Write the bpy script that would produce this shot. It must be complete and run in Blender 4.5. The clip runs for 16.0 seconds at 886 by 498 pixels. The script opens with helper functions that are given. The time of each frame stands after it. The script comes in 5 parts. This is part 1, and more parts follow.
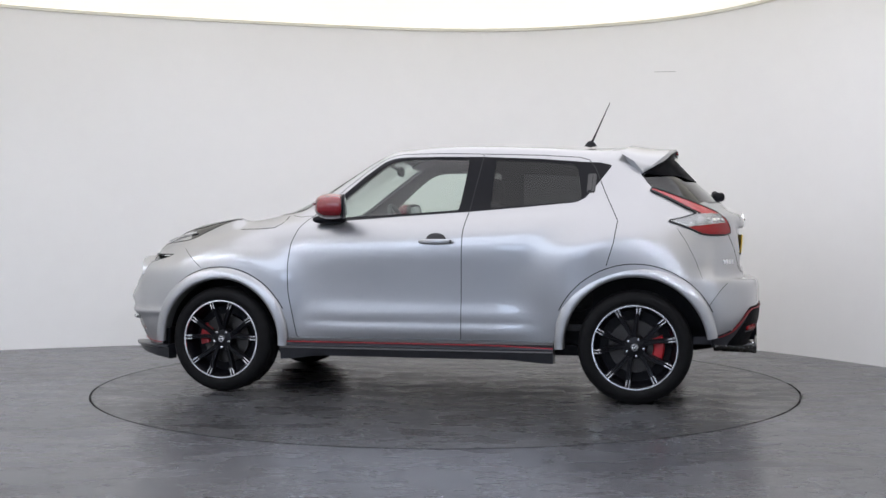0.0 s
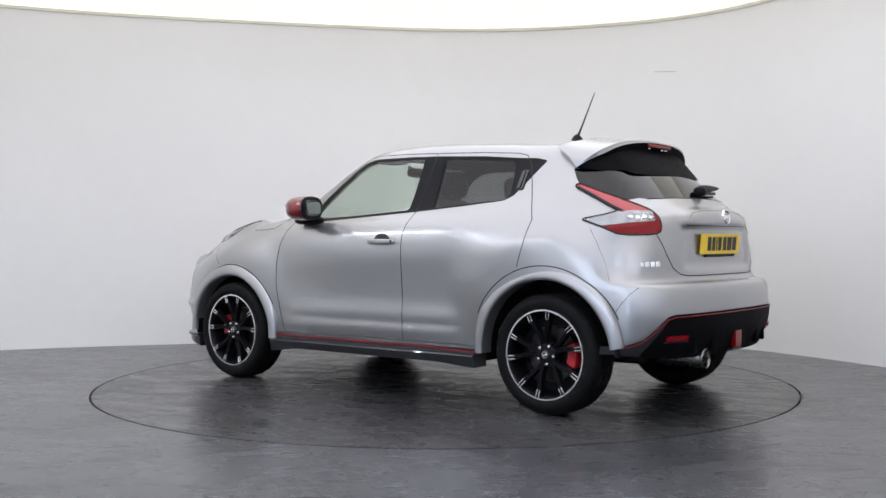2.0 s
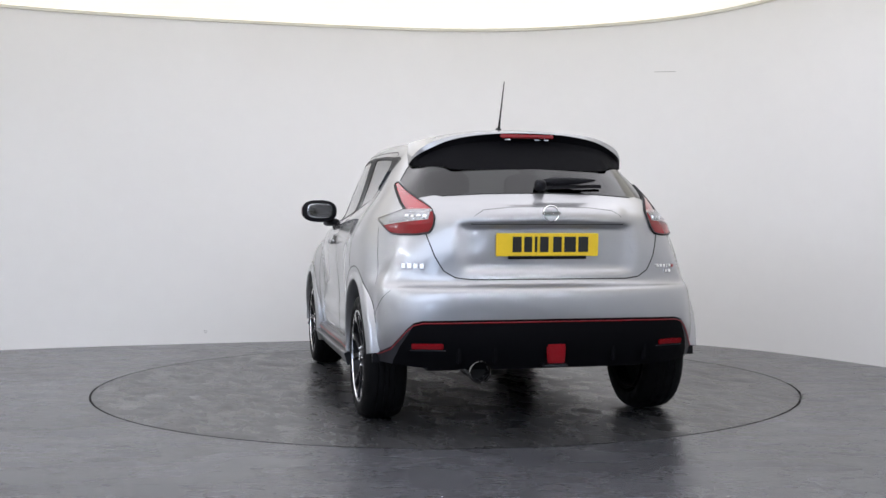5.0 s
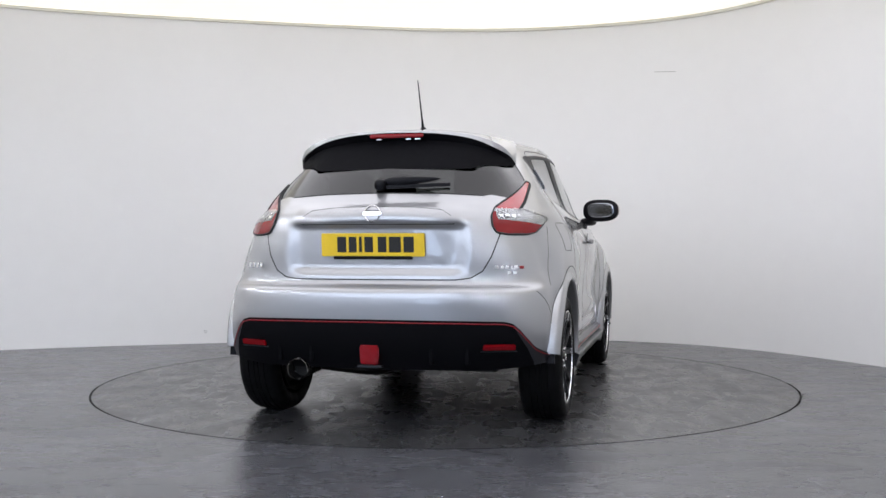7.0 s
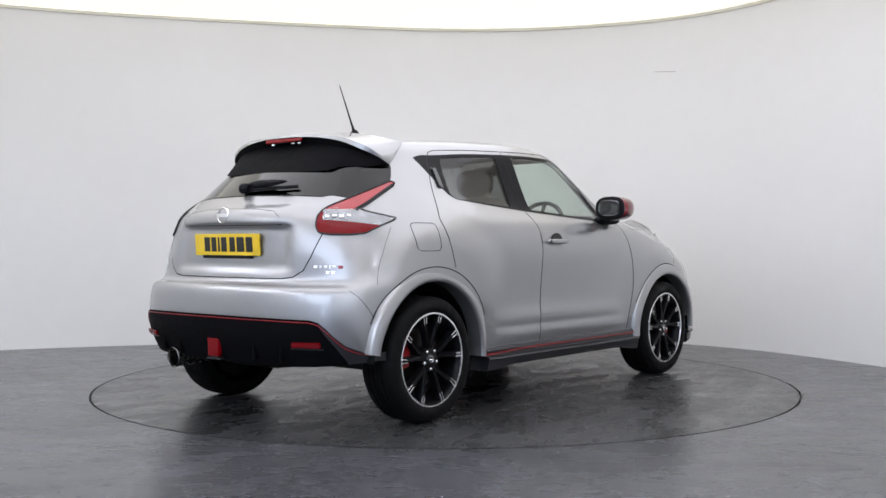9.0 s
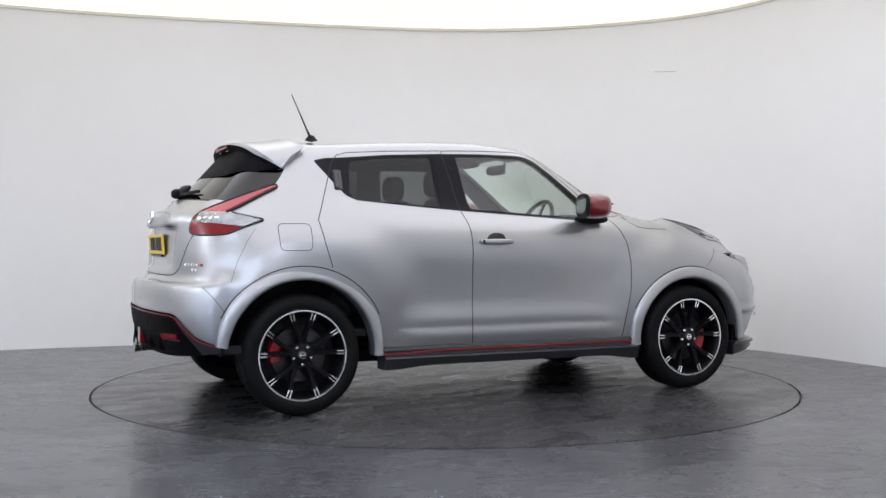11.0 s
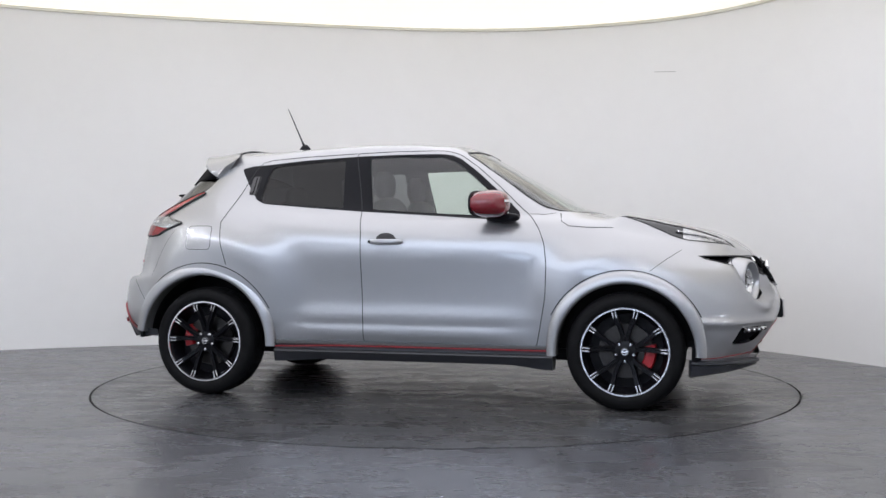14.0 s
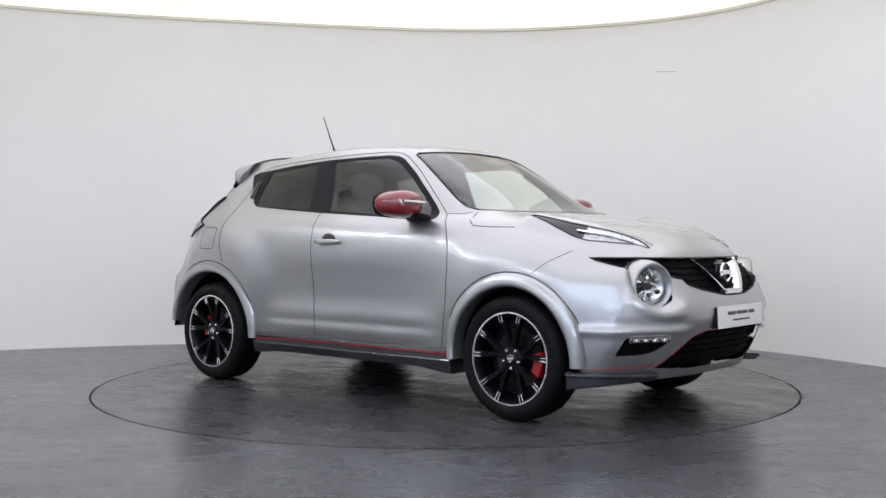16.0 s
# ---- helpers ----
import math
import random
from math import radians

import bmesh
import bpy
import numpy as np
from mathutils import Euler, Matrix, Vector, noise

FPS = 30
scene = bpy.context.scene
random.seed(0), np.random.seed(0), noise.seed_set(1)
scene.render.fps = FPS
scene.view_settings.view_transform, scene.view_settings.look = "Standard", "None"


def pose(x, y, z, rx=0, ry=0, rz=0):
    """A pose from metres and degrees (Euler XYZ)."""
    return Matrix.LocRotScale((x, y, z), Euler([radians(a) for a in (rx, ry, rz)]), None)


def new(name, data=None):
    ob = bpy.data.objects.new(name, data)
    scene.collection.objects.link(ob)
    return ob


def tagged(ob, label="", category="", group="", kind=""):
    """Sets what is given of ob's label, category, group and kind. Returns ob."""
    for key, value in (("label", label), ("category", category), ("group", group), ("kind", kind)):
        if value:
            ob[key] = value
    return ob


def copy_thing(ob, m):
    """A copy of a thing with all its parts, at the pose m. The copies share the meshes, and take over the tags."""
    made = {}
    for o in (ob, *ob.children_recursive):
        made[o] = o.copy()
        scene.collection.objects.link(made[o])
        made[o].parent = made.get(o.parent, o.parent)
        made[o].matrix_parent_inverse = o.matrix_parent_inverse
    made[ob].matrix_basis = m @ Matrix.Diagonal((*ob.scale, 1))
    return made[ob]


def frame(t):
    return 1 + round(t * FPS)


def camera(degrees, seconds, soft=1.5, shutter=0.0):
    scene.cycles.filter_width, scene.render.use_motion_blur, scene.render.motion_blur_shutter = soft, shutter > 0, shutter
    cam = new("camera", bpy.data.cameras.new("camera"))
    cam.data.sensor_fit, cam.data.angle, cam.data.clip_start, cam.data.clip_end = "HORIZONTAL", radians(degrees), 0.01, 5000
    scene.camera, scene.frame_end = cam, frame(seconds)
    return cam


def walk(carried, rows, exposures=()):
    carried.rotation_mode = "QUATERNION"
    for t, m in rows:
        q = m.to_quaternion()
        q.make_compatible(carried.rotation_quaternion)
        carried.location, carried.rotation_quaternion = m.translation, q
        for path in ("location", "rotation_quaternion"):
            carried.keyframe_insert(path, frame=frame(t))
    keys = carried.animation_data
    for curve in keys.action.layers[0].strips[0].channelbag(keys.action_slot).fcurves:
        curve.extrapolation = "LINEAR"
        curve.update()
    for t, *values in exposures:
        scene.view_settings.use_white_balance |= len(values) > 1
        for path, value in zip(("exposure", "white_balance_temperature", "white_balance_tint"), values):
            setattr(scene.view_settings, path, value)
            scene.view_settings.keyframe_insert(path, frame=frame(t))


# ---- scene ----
cam = camera(46.66, 16.0)
EYE = pose(0, 0, 0.937, 90 - 0.476, 0.05, 0)
walk(cam, [(0.0, EYE), (16.0, EYE)], exposures=[(0.0, 0.54, 6090, 16.5), (16.0, 0.54, 6090, 16.5)])

# ---- world and light ----
CENTRE = (0.014, 6.8515)
CEIL = 2.96
world = bpy.data.worlds.new("world")
scene.world = world
world.use_nodes = True
world.node_tree.nodes["Background"].inputs[0].default_value = (0.80, 0.88, 1.0, 1)
world.node_tree.nodes["Background"].inputs[1].default_value = 0.25


# ---- materials ----
def mat(name, base, rough=0.5, metal=0.0, coat=0.0, var=0.0, scale=8.0, bump=0.0, bump_scale=60.0, emit=None, power=0.0, trans=0.0, ior=1.45, stretch=(1, 1, 1), spec=0.5):
    """A principled material with mottling at two scales, worn gloss and fine relief."""
    m = bpy.data.materials.new(name)
    m.use_nodes = True
    nt = m.node_tree
    b = nt.nodes["Principled BSDF"]
    b.inputs["Base Color"].default_value = (*base, 1)
    b.inputs["Roughness"].default_value = rough
    b.inputs["Metallic"].default_value = metal
    b.inputs["IOR"].default_value = ior
    b.inputs["Coat Weight"].default_value = coat
    b.inputs["Coat Roughness"].default_value = 0.03
    b.inputs["Transmission Weight"].default_value = trans
    b.inputs["Specular IOR Level"].default_value = spec
    if emit:
        b.inputs["Emission Color"].default_value = (*emit, 1)
        b.inputs["Emission Strength"].default_value = power
    if var or bump:
        tc = nt.nodes.new("ShaderNodeTexCoord")
        mp = nt.nodes.new("ShaderNodeMapping")
        mp.inputs["Scale"].default_value = stretch
        nt.links.new(tc.outputs["Object"], mp.inputs["Vector"])
    if var:
        n1, n2 = nt.nodes.new("ShaderNodeTexNoise"), nt.nodes.new("ShaderNodeTexNoise")
        n1.inputs["Scale"].default_value, n1.inputs["Detail"].default_value = scale, 6
        n2.inputs["Scale"].default_value, n2.inputs["Detail"].default_value = scale * 9, 3
        for n in (n1, n2):
            nt.links.new(mp.outputs[0], n.inputs["Vector"])
        add = nt.nodes.new("ShaderNodeMath")
        add.operation = "ADD"
        nt.links.new(n1.outputs["Fac"], add.inputs[0])
        nt.links.new(n2.outputs["Fac"], add.inputs[1])
        mr = nt.nodes.new("ShaderNodeMapRange")
        mr.inputs["From Min"].default_value, mr.inputs["From Max"].default_value = 0.6, 1.4
        mr.inputs["To Min"].default_value, mr.inputs["To Max"].default_value = 1 - var, 1 + var
        nt.links.new(add.outputs[0], mr.inputs["Value"])
        mx = nt.nodes.new("ShaderNodeMix")
        mx.data_type, mx.blend_type = "RGBA", "MULTIPLY"
        mx.inputs[0].default_value = 1.0
        mx.inputs[6].default_value = (*base, 1)
        nt.links.new(mr.outputs[0], mx.inputs[7])
        nt.links.new(mx.outputs[2], b.inputs["Base Color"])
        rr = nt.nodes.new("ShaderNodeMapRange")
        rr.inputs["From Min"].default_value, rr.inputs["From Max"].default_value = 0.3, 0.7
        rr.inputs["To Min"].default_value, rr.inputs["To Max"].default_value = rough * (1 - var), min(1, rough * (1 + var))
        nt.links.new(n1.outputs["Fac"], rr.inputs["Value"])
        nt.links.new(rr.outputs[0], b.inputs["Roughness"])
    if bump:
        n3, bp = nt.nodes.new("ShaderNodeTexNoise"), nt.nodes.new("ShaderNodeBump")
        n3.inputs["Scale"].default_value, n3.inputs["Detail"].default_value = bump_scale, 4
        nt.links.new(mp.outputs[0], n3.inputs["Vector"])
        bp.inputs["Strength"].default_value, bp.inputs["Distance"].default_value = bump, 0.01
        nt.links.new(n3.outputs["Fac"], bp.inputs["Height"])
        nt.links.new(bp.outputs[0], b.inputs["Normal"])
    return m


def glass(name, tint, rough=0.0, gloss=0.08):
    """Thin pane: tinted see-through mixed with a mirror gloss."""
    m = bpy.data.materials.new(name)
    m.use_nodes = True
    nt = m.node_tree
    nt.nodes.remove(nt.nodes["Principled BSDF"])
    out = nt.nodes["Material Output"]
    tr, gl, mx, lw, pw, mr = (nt.nodes.new("ShaderNode" + k) for k in ("BsdfTransparent", "BsdfGlossy", "MixShader", "LayerWeight", "Math", "MapRange"))
    tr.inputs[0].default_value = (*tint, 1)
    gl.inputs[0].default_value, gl.inputs[1].default_value = (1, 1, 1, 1), rough
    pw.operation, pw.inputs[1].default_value = "POWER", 4.0
    mr.inputs["To Min"].default_value, mr.inputs["To Max"].default_value = gloss, 1.0
    nt.links.new(lw.outputs["Facing"], pw.inputs[0])
    nt.links.new(pw.outputs[0], mr.inputs["Value"])
    nt.links.new(mr.outputs[0], mx.inputs[0])
    nt.links.new(tr.outputs[0], mx.inputs[1])
    nt.links.new(gl.outputs[0], mx.inputs[2])
    nt.links.new(mx.outputs[0], out.inputs["Surface"])
    return m


WALL = mat("painted_wall", (0.84, 0.83, 0.81), 0.55, var=0.012, scale=0.8, bump=0.02, bump_scale=25)
Z0 = Vector((0, 0, 1))
CORNICE = mat("cream_trim", (0.80, 0.78, 0.68), 0.5, var=0.03, scale=3)
SCUFF = mat("scuff_grey", (0.50, 0.49, 0.47), 0.7)
DARKWALL = mat("dark_wall", (0.24, 0.23, 0.215), 0.7, var=0.08, scale=2)
# ceiling brightness is put in as emission; the surface is no lamp
GLOWCEIL = mat("glowing_ceiling", (0.85, 0.84, 0.78), 0.6, var=0.03, scale=1.5, emit=(1.0, 0.955, 0.80), power=0.52)
# glow of the added overhead disc, which lights car and walls
DISCGLOW = mat("added_disc_glow", (0.80, 0.80, 0.78), 0.7, var=0.03, scale=1.5, emit=(1.0, 0.985, 0.95), power=1.12)
# strong cool emission makes this ceiling an added fill light
FILLCEIL = mat("fill_glow_ceiling", (0.55, 0.55, 0.56), 0.8, var=0.06, scale=2, emit=(0.80, 0.895, 1.0), power=2.15)
# dimness is put into this brown colour, counterpart of the glowing rear half
DARKCEIL = mat("dark_reflection_ceiling", (0.30, 0.275, 0.25), 0.8, var=0.06, scale=2)


def floor_paint(name, dark, pale, gloss, seed, stretch):
    """Worn gloss floor paint: patches, fine grain, rolled streaks and uneven gloss."""
    m = bpy.data.materials.new(name)
    m.use_nodes = True
    nt = m.node_tree
    b = nt.nodes["Principled BSDF"]
    tc, mp, mq = (nt.nodes.new("ShaderNode" + k) for k in ("TexCoord", "Mapping", "Mapping"))
    mp.inputs["Location"].default_value = (seed, seed * 2, 0)
    mq.inputs["Scale"].default_value = stretch
    nt.links.new(tc.outputs["Object"], mp.inputs["Vector"])
    nt.links.new(mp.outputs[0], mq.inputs["Vector"])
    def noise_tex(scale, detail, rough, vec):
        n = nt.nodes.new("ShaderNodeTexNoise")
        n.inputs["Scale"].default_value, n.inputs["Detail"].default_value, n.inputs["Roughness"].default_value = scale, detail, rough
        nt.links.new(vec.outputs[0], n.inputs["Vector"])
        return n
    patch, grain, streak, ripple = noise_tex(1.1, 5, 0.55, mp), noise_tex(14, 7, 0.72, mp), noise_tex(3.2, 8, 0.7, mq), noise_tex(26, 3, 0.55, mq)
    mix = nt.nodes.new("ShaderNodeMath")
    mix.operation = "MULTIPLY_ADD"
    mix.inputs[1].default_value = 0.45
    nt.links.new(grain.outputs["Fac"], mix.inputs[0])
    nt.links.new(patch.outputs["Fac"], mix.inputs[2])
    ramp = nt.nodes.new("ShaderNodeValToRGB")
    ramp.color_ramp.elements[0].position, ramp.color_ramp.elements[0].color = 0.42, (*dark, 1)
    ramp.color_ramp.elements[1].position, ramp.color_ramp.elements[1].color = 1.0, (*pale, 1)
    nt.links.new(mix.outputs[0], ramp.inputs[0])
    nt.links.new(ramp.outputs[0], b.inputs["Base Color"])
    rr = nt.nodes.new("ShaderNodeMapRange")
    rr.inputs["From Min"].default_value, rr.inputs["From Max"].default_value = 0.35, 0.68
    rr.inputs["To Min"].default_value, rr.inputs["To Max"].default_value = gloss[0], gloss[1]
    nt.links.new(streak.outputs["Fac"], rr.inputs["Value"])
    nt.links.new(rr.outputs[0], b.inputs["Roughness"])
    b.inputs["Specular IOR Level"].default_value = 0.45
    bp, bq = nt.nodes.new("ShaderNodeBump"), nt.nodes.new("ShaderNodeBump")
    bp.inputs["Strength"].default_value, bp.inputs["Distance"].default_value = 0.16, 0.003
    bq.inputs["Strength"].default_value, bq.inputs["Distance"].default_value = 0.22, 0.004
    nt.links.new(ripple.outputs["Fac"], bp.inputs["Height"])
    nt.links.new(grain.outputs["Fac"], bq.inputs["Height"])
    nt.links.new(bp.outputs[0], bq.inputs["Normal"])
    nt.links.new(bq.outputs[0], b.inputs["Normal"])
    return m


FLOOR = floor_paint("grey_floor_paint", (0.038, 0.039, 0.044), (0.090, 0.091, 0.100), (0.22, 0.32), 3.0, (0.9, 1.6, 1))
TABLE = floor_paint("turntable_paint", (0.017, 0.0175, 0.019), (0.066, 0.066, 0.068), (0.20, 0.38), 11.0, (1.0, 1.7, 1))
PIT = mat("gap_black", (0.01, 0.01, 0.01), 0.9)
PAINT = mat("silver_paint", (0.36, 0.363, 0.371), 0.36, metal=0.80, coat=1.0, var=0.02, scale=900)
PAINT.node_tree.nodes["Principled BSDF"].inputs["Coat IOR"].default_value = 1.62
SEAM = mat("seam_black", (0.012, 0.012, 0.013), 0.7)
RUBBER = mat("tyre_rubber", (0.005, 0.005, 0.0055), 0.62, spec=0.14, var=0.25, scale=20, bump=0.2, bump_scale=200)
BLACK = mat("black_plastic", (0.007, 0.007, 0.009), 0.42, spec=0.15, var=0.15, scale=30, bump=0.04, bump_scale=500)
GLOSSBLACK = mat("gloss_black", (0.012, 0.012, 0.014), 0.12, coat=0.6)
GUN = mat("gunmetal_trim", (0.016, 0.017, 0.021), 0.30, metal=0.0, coat=0.3, var=0.05, scale=200)
RIMBLACK = mat("rim_black", (0.004, 0.004, 0.0055), 0.34, spec=0.16, coat=0.06, var=0.1, scale=60)
POLISH = mat("polished_alloy", (0.80, 0.80, 0.81), 0.22, metal=1.0, var=0.08, scale=150)
STEEL = mat("brake_steel", (0.055, 0.052, 0.050), 0.4, metal=1.0, var=0.2, scale=60)
RED = mat("red_paint", (0.17, 0.004, 0.009), 0.25, coat=1.0, var=0.05, scale=300)
STRIPE = mat("red_stripe", (0.27, 0.008, 0.014), 0.35, coat=0.3)
CALIPER = mat("red_caliper", (0.42, 0.01, 0.015), 0.4, coat=0.3, var=0.1, scale=50)
CHROME = mat("chrome", (0.86, 0.86, 0.87), 0.07, metal=1.0)
TRIM = mat("cabin_trim", (0.045, 0.045, 0.047), 0.7, var=0.15, scale=40, bump=0.1, bump_scale=400)
PIPE = mat("sooty_steel", (0.22, 0.215, 0.21), 0.25, metal=1.0, var=0.2, scale=40)
LINER = mat("cabin_liner", (0.055, 0.055, 0.055), 0.9, var=0.1, scale=60, bump=0.1, bump_scale=500)
FABRIC = mat("seat_fabric", (0.03, 0.03, 0.033), 0.85, var=0.2, scale=80, bump=0.3, bump_scale=700)
CLEAR = glass("clear_glass", (0.78, 0.85, 0.80), gloss=0.06)
TINT = glass("tinted_glass", (0.15, 0.152, 0.156), gloss=0.028)
DARKGLASS = glass("dark_rear_glass", (0.045, 0.046, 0.048), gloss=0.035)
LENS = glass("lamp_lens", (0.93, 0.94, 0.95), gloss=0.035)
REDLENS = mat("red_lens", (0.19, 0.002, 0.005), 0.2, coat=0.35, spec=0.2)
FLATBLACK = mat("flat_black", (0.004, 0.004, 0.005), 0.6, spec=0.05, var=0.1, scale=30)
CLEARLAMP = mat("clear_lamp_optic", (0.36, 0.365, 0.375), 0.18, metal=0.9, var=0.5, scale=25, bump=0.9, bump_scale=70)
RUNLAMP = mat("smoked_lamp_optic", (0.40, 0.405, 0.415), 0.16, metal=0.8, coat=1.0, var=0.4, scale=30, bump=0.5, bump_scale=50)
ARMLENS = mat("pale_red_lens", (0.36, 0.03, 0.035), 0.15, coat=0.8)
PLATE_Y = mat("plate_yellow", (0.80, 0.55, 0.02), 0.35, var=0.04, scale=60)
PLATE_W = mat("plate_white", (0.75, 0.75, 0.73), 0.3, var=0.03, scale=60)
INK = mat("plate_ink", (0.012, 0.012, 0.012), 0.5)
TUBE = mat("lamp_tube", (0.9, 0.9, 0.9), 0.5, emit=(0.85, 0.93, 1.0), power=60.0)
SPOT = mat("spot_bulb", (0.9, 0.9, 0.9), 0.5, emit=(1.0, 0.95, 0.86), power=40.0)
DAYLIGHT = mat("daylight_blind", (0.8, 0.85, 0.9), 0.6, emit=(0.66, 0.81, 1.0), power=2.2)


# ---- mesh helpers ----
def finish(name, bm, material, parent=None, label="", smooth=None, mats=None):
    """Link a bmesh as one mesh object; smooth is the crease angle in degrees."""
    me = bpy.data.meshes.new(name)
    bm.to_mesh(me)
    bm.free()
    for k in (mats or [material]):
        me.materials.append(k)
    if smooth is not None:
        me.polygons.foreach_set("use_smooth", [True] * len(me.polygons))
        if smooth < 180:
            me.set_sharp_from_angle(angle=radians(smooth))
    ob = new(name, me)
    if parent is not None:
        ob.parent = parent
    if label:
        tagged(ob, label)
    return ob


def part(name, bm, material, parent, label="", smooth=35, mats=None):
    return finish(name, bm, material, parent, label, smooth, mats)


def lathe(profile, n=64, axis="y", bm=None, close=False, arc=(0, 2 * math.pi)):
    """Turn (radius, along) pairs round an axis."""
    bm = bm or bmesh.new()
    full = abs(arc[1] - arc[0] - 2 * math.pi) < 1e-6
    m = n if full else n + 1
    rings = []
    for i in range(m):
        a = arc[0] + (arc[1] - arc[0]) * i / n
        c, s = math.cos(a), math.sin(a)
        rings.append([bm.verts.new({"y": (r * c, h, r * s), "z": (r * c, r * s, h), "x": (h, r * c, r * s)}[axis]) for r, h in profile])
    k = len(profile)
    for i in range(n):
        a, b = rings[i], rings[(i + 1) % m]
        for j in range(k if close else k - 1):
            q = (a[j], a[(j + 1) % k], b[(j + 1) % k], b[j])
            if len(set(q)) == 4:
                bm.faces.new(q)
    bmesh.ops.remove_doubles(bm, verts=bm.verts, dist=1e-6)
    bmesh.ops.recalc_face_normals(bm, faces=bm.faces)
    return bm


def box(size, at=(0, 0, 0), bevel=0.01, seg=2, turn=None, bm=None, taper=None):
    """A bevelled block of the given size centred at a place."""
    own = bmesh.new()
    bmesh.ops.create_cube(own, size=1)
    for v in own.verts:
        v.co = Vector((v.co.x * size[0], v.co.y * size[1], v.co.z * size[2]))
        if taper and v.co.z > 0:
            v.co.x, v.co.y = v.co.x * taper[0], v.co.y * taper[1]
    if bevel:
        bmesh.ops.bevel(own, geom=own.edges[:], offset=bevel, segments=seg, affect="EDGES", clamp_overlap=True)
    m = Matrix.Translation(at) @ (turn or Matrix())
    bmesh.ops.transform(own, matrix=m, verts=own.verts)
    if bm is None:
        return own
    return join(bm, own)


def join(bm, other, m=None):
    """Add another bmesh into bm."""
    if m is not None:
        bmesh.ops.transform(other, matrix=m, verts=other.verts)
    me = bpy.data.meshes.new("joined")
    other.to_mesh(me)
    other.free()
    bm.from_mesh(me)
    bpy.data.meshes.remove(me)
    return bm


def curve_at(pts, t):
    """Smooth curve through points, t from 0 to 1."""
    n = len(pts) - 1
    s = min(max(t, 0), 1) * n
    i = min(int(s), n - 1)
    f = s - i
    p = [Vector(pts[min(max(k, 0), n)]) for k in (i - 1, i, i + 1, i + 2)]
    return 0.5 * (2 * p[1] + (p[2] - p[0]) * f + (2 * p[0] - 5 * p[1] + 4 * p[2] - p[3]) * f * f + (3 * p[1] - p[0] - 3 * p[2] + p[3]) * f ** 3)


def sweep(path, profile, bm=None, up=(0, 0, 1), closed=False, cap=True, scales=None):
    """Draw a closed flat profile (across, up) along a path of points."""
    bm = bm or bmesh.new()
    path = [Vector(p) for p in path]
    n = len(path)
    rings = []
    for i, p in enumerate(path):
        a = path[(i - 1) % n] if closed or i else path[i]
        b = path[(i + 1) % n] if closed or i < n - 1 else path[i]
        d = (b - a).normalized()
        side = d.cross(Vector(up)).normalized()
        top = side.cross(d).normalized()
        k = scales[i] if scales else 1.0
        rings.append([bm.verts.new(p + side * u * k + top * v * k) for u, v in profile])
    m = len(profile)
    for i in range(n if closed else n - 1):
        a, b = rings[i], rings[(i + 1) % n]
        for j in range(m):
            bm.faces.new((a[j], a[(j + 1) % m], b[(j + 1) % m], b[j]))
    if cap and not closed:
        bm.faces.new(rings[0])
        bm.faces.new(rings[-1][::-1])
    bmesh.ops.recalc_face_normals(bm, faces=bm.faces)
    return bm


def disc_profile(r, n=10):
    return [(r * math.cos(2 * math.pi * i / n), r * math.sin(2 * math.pi * i / n)) for i in range(n)]


def prism(outline, axis, lo, hi, bm=None, bevel=0.0):
    """A flat outline pushed out along an axis; outline is (x, z) for y, (y, z) for x, (x, y) for z."""
    own = bmesh.new()
    def at(p, h):
        return {"y": (p[0], h, p[1]), "x": (h, p[0], p[1]), "z": (p[0], p[1], h)}[axis]
    a = [own.verts.new(at(p, lo)) for p in outline]
    b = [own.verts.new(at(p, hi)) for p in outline]
    n = len(outline)
    own.faces.new(a)
    own.faces.new(b)
    for i in range(n):
        own.faces.new((a[i], a[(i + 1) % n], b[(i + 1) % n], b[i]))
    bmesh.ops.recalc_face_normals(own, faces=own.faces)
    if bevel:
        bmesh.ops.bevel(own, geom=own.edges[:], offset=bevel, segments=2, affect="EDGES", clamp_overlap=True)
    return own if bm is None else join(bm, own)


